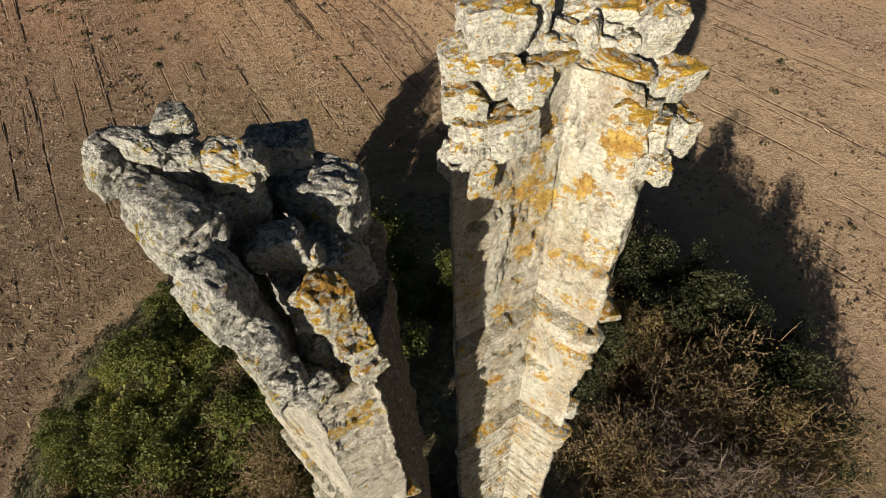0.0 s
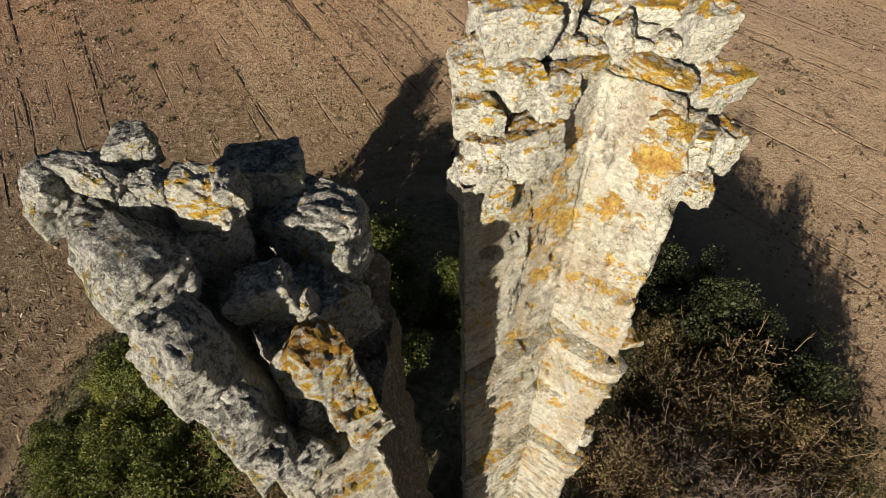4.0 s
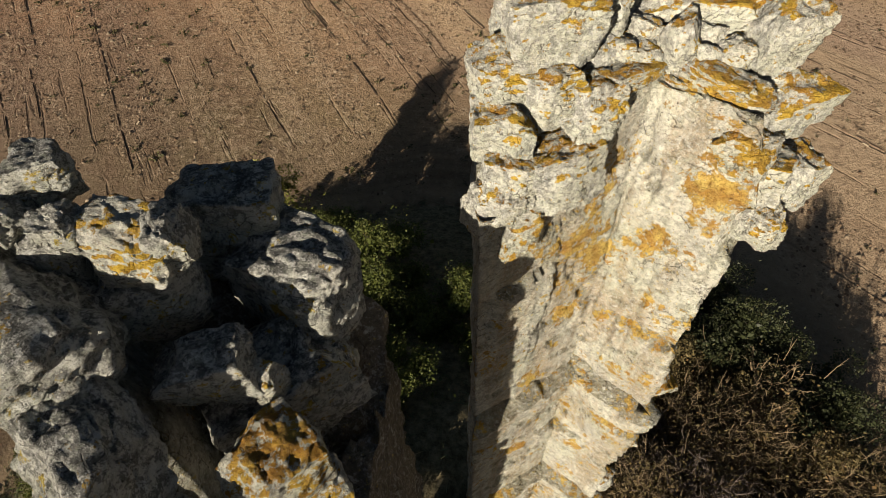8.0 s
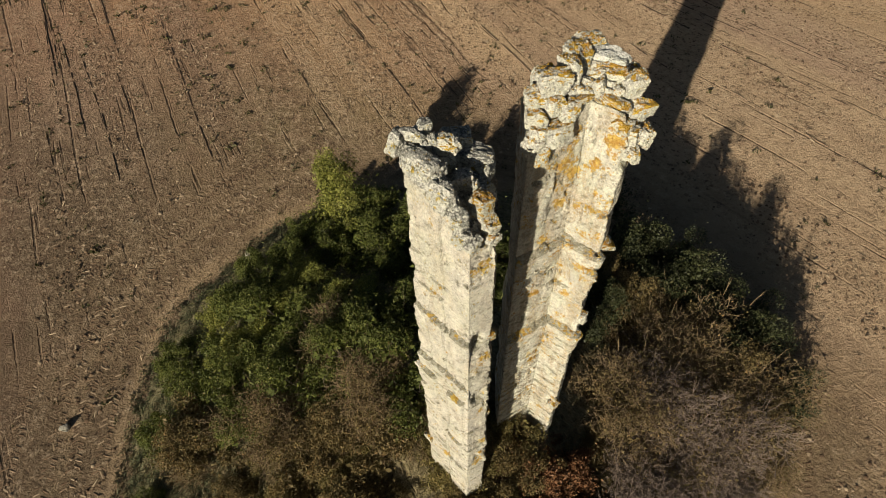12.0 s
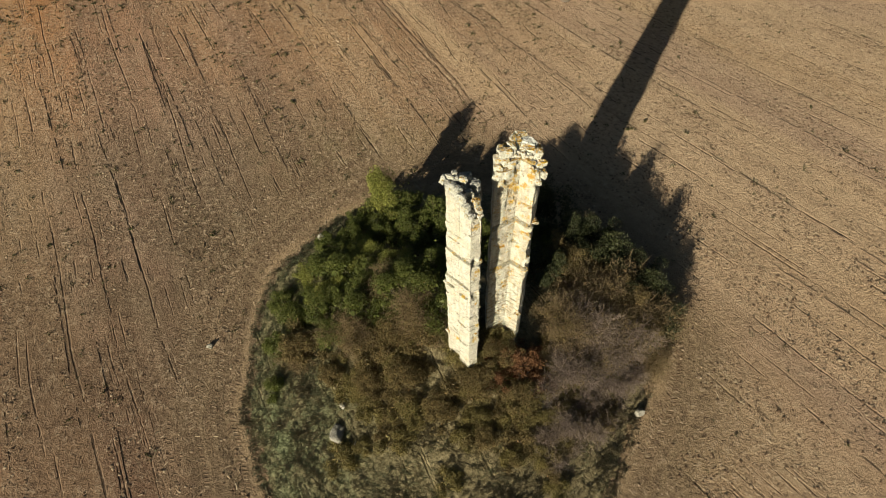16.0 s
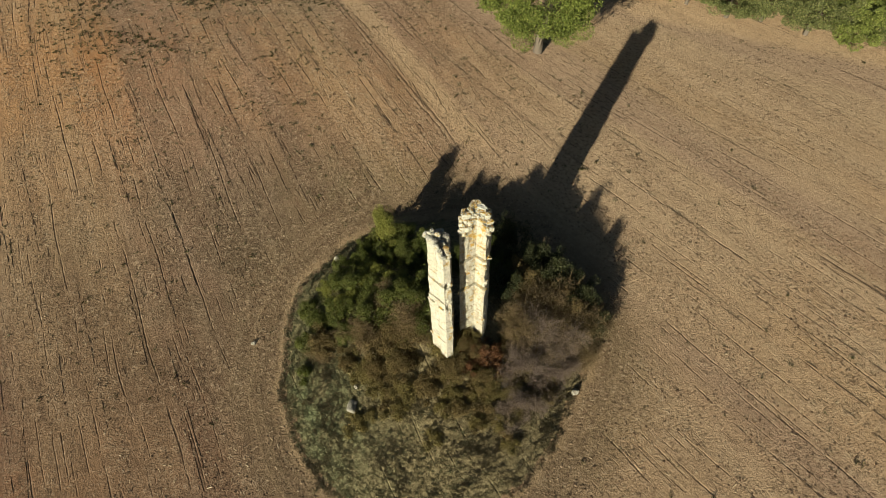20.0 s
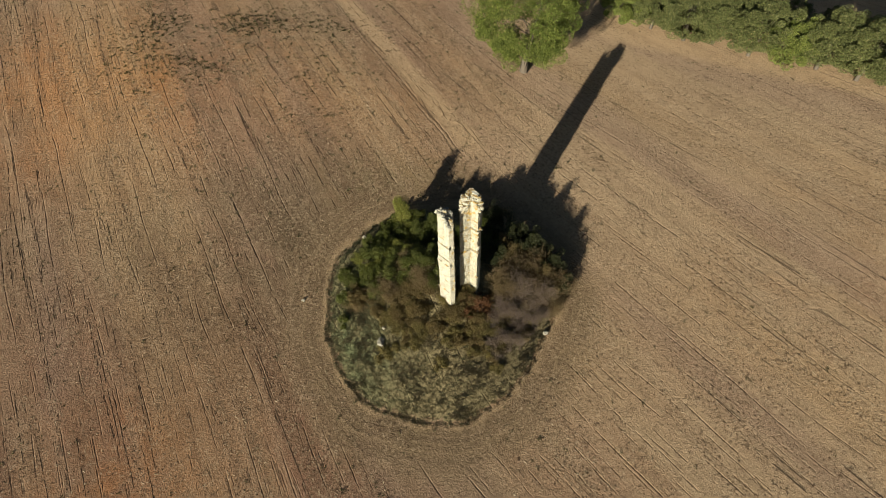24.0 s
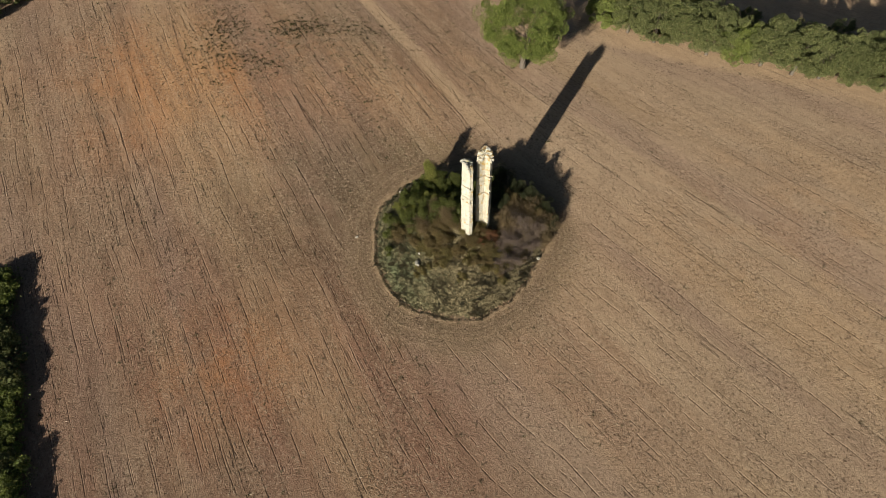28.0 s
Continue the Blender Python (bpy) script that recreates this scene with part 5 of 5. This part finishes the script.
for i in range(9):
    rows.append((-86.5 + 1.2 * i, 45.5 + 2.4 * i + r.uniform(-1, 1), r.choice((0, 1, 2)), 0.5))
    rows.append((-89.5 + 1.2 * i, 48.5 + 2.4 * i + r.uniform(-1, 1), r.choice((0, 1, 2)), 0.55))
rows.append((-70.0, -1.5, 2, 0.8))
rows.append((-53.5, -37.0, 0, 0.8))
scatter(hedge_kinds, rows, 12, 0.85, 1.15)


# ---- weeds, crumbs and wheel marks on the field ----
def on_field(n, seed, box, keep):
    rng = np.random.RandomState(seed)
    x, y = rng.uniform(box[0], box[1], n), rng.uniform(box[2], box[3], n)
    ok = (mound_reach(x, y) > 1.06) & (rng.uniform(size=n) < keep(x, y))
    return x[ok], y[ok], rng


def weedy(x, y):
    p = np.stack([x, y, x * 0], 1)
    c, s = math.cos(ROW_TURN), math.sin(ROW_TURN)
    q = np.stack([x * c + y * s, (-x * s + y * c) * 0.08, x * 0], 1)
    patch = np.exp(-((x + 34) / 17) ** 2 - ((y - 50) / 10) ** 2) * np.clip(0.3 + 1.2 * vnoise(p, 0.12, 6), 0.1, 1)
    back = np.exp(-((x + 24) / 22) ** 2 - ((y - 30) / 18) ** 2)
    return np.clip(0.06 + 0.10 * vnoise(p, 0.2, 3) + 0.16 * vnoise(q, 0.9, 4), 0.01, 1) * np.where(x > 12, 0.5, 1.6) + patch * 1.0 + back * np.clip(0.28 + 0.4 * vnoise(q, 0.7, 5), 0, 1)


x, y, rg = on_field(26000, 41, (-75, 50, -30, 70), weedy)
n = len(x)
leaves = 11
big = (0.45 + 1.1 * rg.uniform(size=n) ** 2).repeat(leaves)
root = np.repeat(np.stack([x, y, surface(x, y) + 0.05], 1), leaves, 0)
v, f = leaf_cloud(root + rg.normal(size=root.shape) * np.array([0.08, 0.08, 0.035]) * big[:, None], 0.062 * big, rg)
x, y, rg = on_field(14000, 42, (-62, -8, 32, 66), lambda x, y: np.exp(-((x + 33) / 15) ** 2 - ((y - 45) / 7) ** 2) * np.clip(0.5 + 1.4 * vnoise(np.stack([x, y, x * 0], 1), 0.16, 16), 0.03, 1))
root = np.repeat(np.stack([x, y, surface(x, y) + 0.05], 1), 8, 0)
v2, f2 = leaf_cloud(root + rg.normal(size=root.shape) * np.array([0.10, 0.10, 0.05]), 0.095, rg)
v, f = np.concatenate([v, v2]), np.concatenate([f, f2 + len(v)])
tagged(new("weeds", mesh_np("weeds", v, f, WEED)), "small dark green weeds dotted over the bare field", "weeds", kind="stuff")


def crumbs(name, n, seed, box, keep, lo, hi, label):
    """Lumps of earth: small uneven octahedra."""
    x, y, rg = on_field(n, seed, box, keep)
    n = len(x)
    s = rg.uniform(lo, hi, n) * rg.uniform(0.6, 1.0, n)
    axes = np.array([(1, 0, 0), (0, 1, 0), (-1, 0, 0), (0, -1, 0), (0, 0, 1)], dtype=float)
    turn = rg.uniform(0, 1.57, n)
    jit = rg.uniform(0.6, 1.35, (n, 5))
    v = axes[None] * (s[:, None] * jit)[:, :, None]
    v[:, :, 2] *= 0.8
    c, q = np.cos(turn)[:, None], np.sin(turn)[:, None]
    v = np.stack([v[:, :, 0] * c - v[:, :, 1] * q, v[:, :, 0] * q + v[:, :, 1] * c, v[:, :, 2]], 2)
    v = v + np.stack([x, y, surface(x, y)], 1)[:, None]
    i = np.arange(n)[:, None] * 5
    f = np.concatenate([i + np.array([[a, (a + 1) % 4, 4]]) for a in range(4)])
    return tagged(new(name, mesh_np(name, v.reshape(-1, 3), f, CLOD)), label, "soil", kind="stuff")


def row_keep(x, y):
    c, s = math.cos(ROW_TURN), math.sin(ROW_TURN)
    q = np.stack([x * c + y * s, (-x * s + y * c) * 0.06, x * 0], 1)
    return np.clip(0.35 + 0.9 * vnoise(q, 1.1, 8), 0.02, 1)


crumbs("clods", 60000, 43, (-34, 36, -22, 44), row_keep, 0.025, 0.075, "brown clods and crumbs of ploughed earth")
crumbs("clods", 120000, 44, (-72, 60, -32, 60), row_keep, 0.045, 0.12, "larger brown clods scattered over the field")


def furrows(name, n, seed, box, keep, label):
    """Long broken cuts left by the share: low ridges drawn along the plough rows, coloured dark for the shade in the
    cuts.
    """
    rg = np.random.RandomState(seed)
    V, F, m = [], [], 0
    for _ in range(n):
        x0, y0 = rg.uniform(box[0], box[1]), rg.uniform(box[2], box[3])
        if rg.uniform() > keep(x0, y0):
            continue
        a = ROW_TURN + radians(10) * min(1.0, max(0.0, (x0 - 4) / 12)) + rg.normal() * 0.012
        t = np.arange(0, rg.uniform(2, 6) + rg.exponential(6.0), 0.3)
        bend = rg.normal() * 0.0015
        wob = 0.05 * np.cumsum(rg.normal(size=len(t))) * 0.2
        x = x0 - math.sin(a) * t + math.cos(a) * (wob + bend * t * t)
        y = y0 + math.cos(a) * t + math.sin(a) * (wob + bend * t * t)
        ok = mound_reach(x, y) > 1.5
        w = rg.uniform(0.014, 0.042) * np.clip(0.75 + 0.6 * rg.normal(size=len(t)), 0.0, 1.6) * np.sin(np.pi * (np.arange(len(t)) + 0.5) / len(t)) ** 0.4
        z = surface(x, y)
        px, py = math.cos(a), math.sin(a)
        k = len(t)
        V.append(np.concatenate([np.stack([x + px * w * q, y + py * w * q, z + up * (w > 0.01) - 0.01], 1) for q, up in ((-1, 0.012), (0, 0.045), (1, 0.012))]))
        j = np.nonzero(ok[:-1] & ok[1:])[0]
        for s in (0, 1):
            F.append(m + np.stack([s * k + j, (s + 1) * k + j, (s + 1) * k + j + 1, s * k + j + 1], 1))
        m += 3 * k
    return tagged(new(name, mesh_np(name, np.concatenate(V), np.concatenate(F), FURROW_SHADE)), label, "furrow", kind="stuff")


def furrow_keep(x, y):
    return (0.9 if x < 6 else 0.55) * (0.35 + 0.65 * (math.sin(x * 0.21 + 0.4) * math.sin(y * 0.13 + x * 0.05) > -0.35))


furrows("furrows", 560, 47, (-78, 62, -34, 50), furrow_keep, "broken furrow cuts along the plough rows, coloured dark for the shade in them")

x, y, rg = on_field(60000, 48, (-75, 45, -32, 45), lambda x, y: np.where(x < 4, 1.0, 0.4) * np.clip(0.2 + 0.9 * vnoise(np.stack([x, y, x * 0], 1), 0.09, 14), 0, 1) * row_keep(x, y))
n = len(x)
a = ROW_TURN + rg.normal(size=n) * 0.7
ln, wd = rg.uniform(0.05, 0.16, n), rg.uniform(0.012, 0.028, n)
along = np.stack([-np.sin(a) * ln, np.cos(a) * ln, rg.normal(size=n) * 0.03], 1)
side = np.stack([np.cos(a) * wd, np.sin(a) * wd, rg.normal(size=n) * 0.01], 1)
c = np.stack([x, y, surface(x, y) + 0.045], 1)
v = np.stack([c - along - side, c - along + side, c + along + side * 0.7, c + along - side * 0.7], 1).reshape(-1, 3)
tagged(new("straw", mesh_np("straw", v, np.arange(n * 4).reshape(n, 4), STRAW)), "pale bits of stubble straw lying over the soil", "straw", kind="stuff")


def lug_marks(name, points, width, label, seed, pitch=0.20):
    """The bars that a tractor's wheels leave: low ridges set across a curve."""
    rg = np.random.RandomState(seed)
    p = np.array(points, dtype=float)
    seg = np.linalg.norm(np.diff(p, axis=0), axis=1)
    dist = np.concatenate([[0], np.cumsum(seg)])
    t = np.arange(0, dist[-1], pitch)
    x, y = np.interp(t, dist, p[:, 0]), np.interp(t, dist, p[:, 1])
    dx, dy = np.gradient(x), np.gradient(y)
    ln = np.hypot(dx, dy)
    dx, dy = dx / ln, dy / ln
    V, n = [], 0
    for side in (-1, 1):
        ok = rg.uniform(size=len(t)) < 0.7
        for i in np.nonzero(ok)[0]:
            a = np.array([-dy[i], dx[i]]) * side
            d = np.array([dx[i], dy[i]])
            o = np.array([x[i], y[i]]) + d * (0.5 * pitch if side > 0 else 0)
            w = width * 0.5 * rg.uniform(0.75, 1.0)
            e0, e1 = o + a * 0.03, o + a * w + d * 0.10
            k = 0.03
            hgt = rg.uniform(0.008, 0.022)
            for q, up in ((e0 - d * k, 0), (e0 + d * k, 0), (e1 + d * k, 0), (e1 - d * k, 0), (e0, hgt), (e1, hgt)):
                V.append((q[0], q[1], up))
            n += 1
    V = np.array(V)
    V[:, 2] += surface(V[:, 0], V[:, 1]) + 0.004
    i = np.arange(n)[:, None] * 6
    f = np.concatenate([i + np.array([[0, 3, 5, 4]]), i + np.array([[2, 1, 4, 5]])])
    return tagged(new(name, mesh_np(name, V, f, CLOD)), label, "track", kind="stuff")


def ring_path(reach, a0, a1, wob=0.0):
    """A curve round the mound at that many times its radius, between two angles in degrees."""
    out = []
    for a in np.radians(np.linspace(a0, a1, 60)):
        c, s = math.cos(a), math.sin(a)
        r = reach / float(mound_reach(-1.6 + c, 3.8 + s))
        out.append((-1.6 + c * r * (1 + wob * math.sin(3 * a)), 3.8 + s * r))
    return out


for i, (reach, a0, a1) in enumerate(((1.10, 120, 215), (1.19, 108, 200), (1.27, 140, 225), (1.40, 150, 215), (1.34, 100, 140), (1.12, -30, 20))):
    lug_marks("tyre_tracks", ring_path(reach, a0, a1, 0.01), 0.55, "ribbed tractor tyre marks in bare soil", 60 + i)
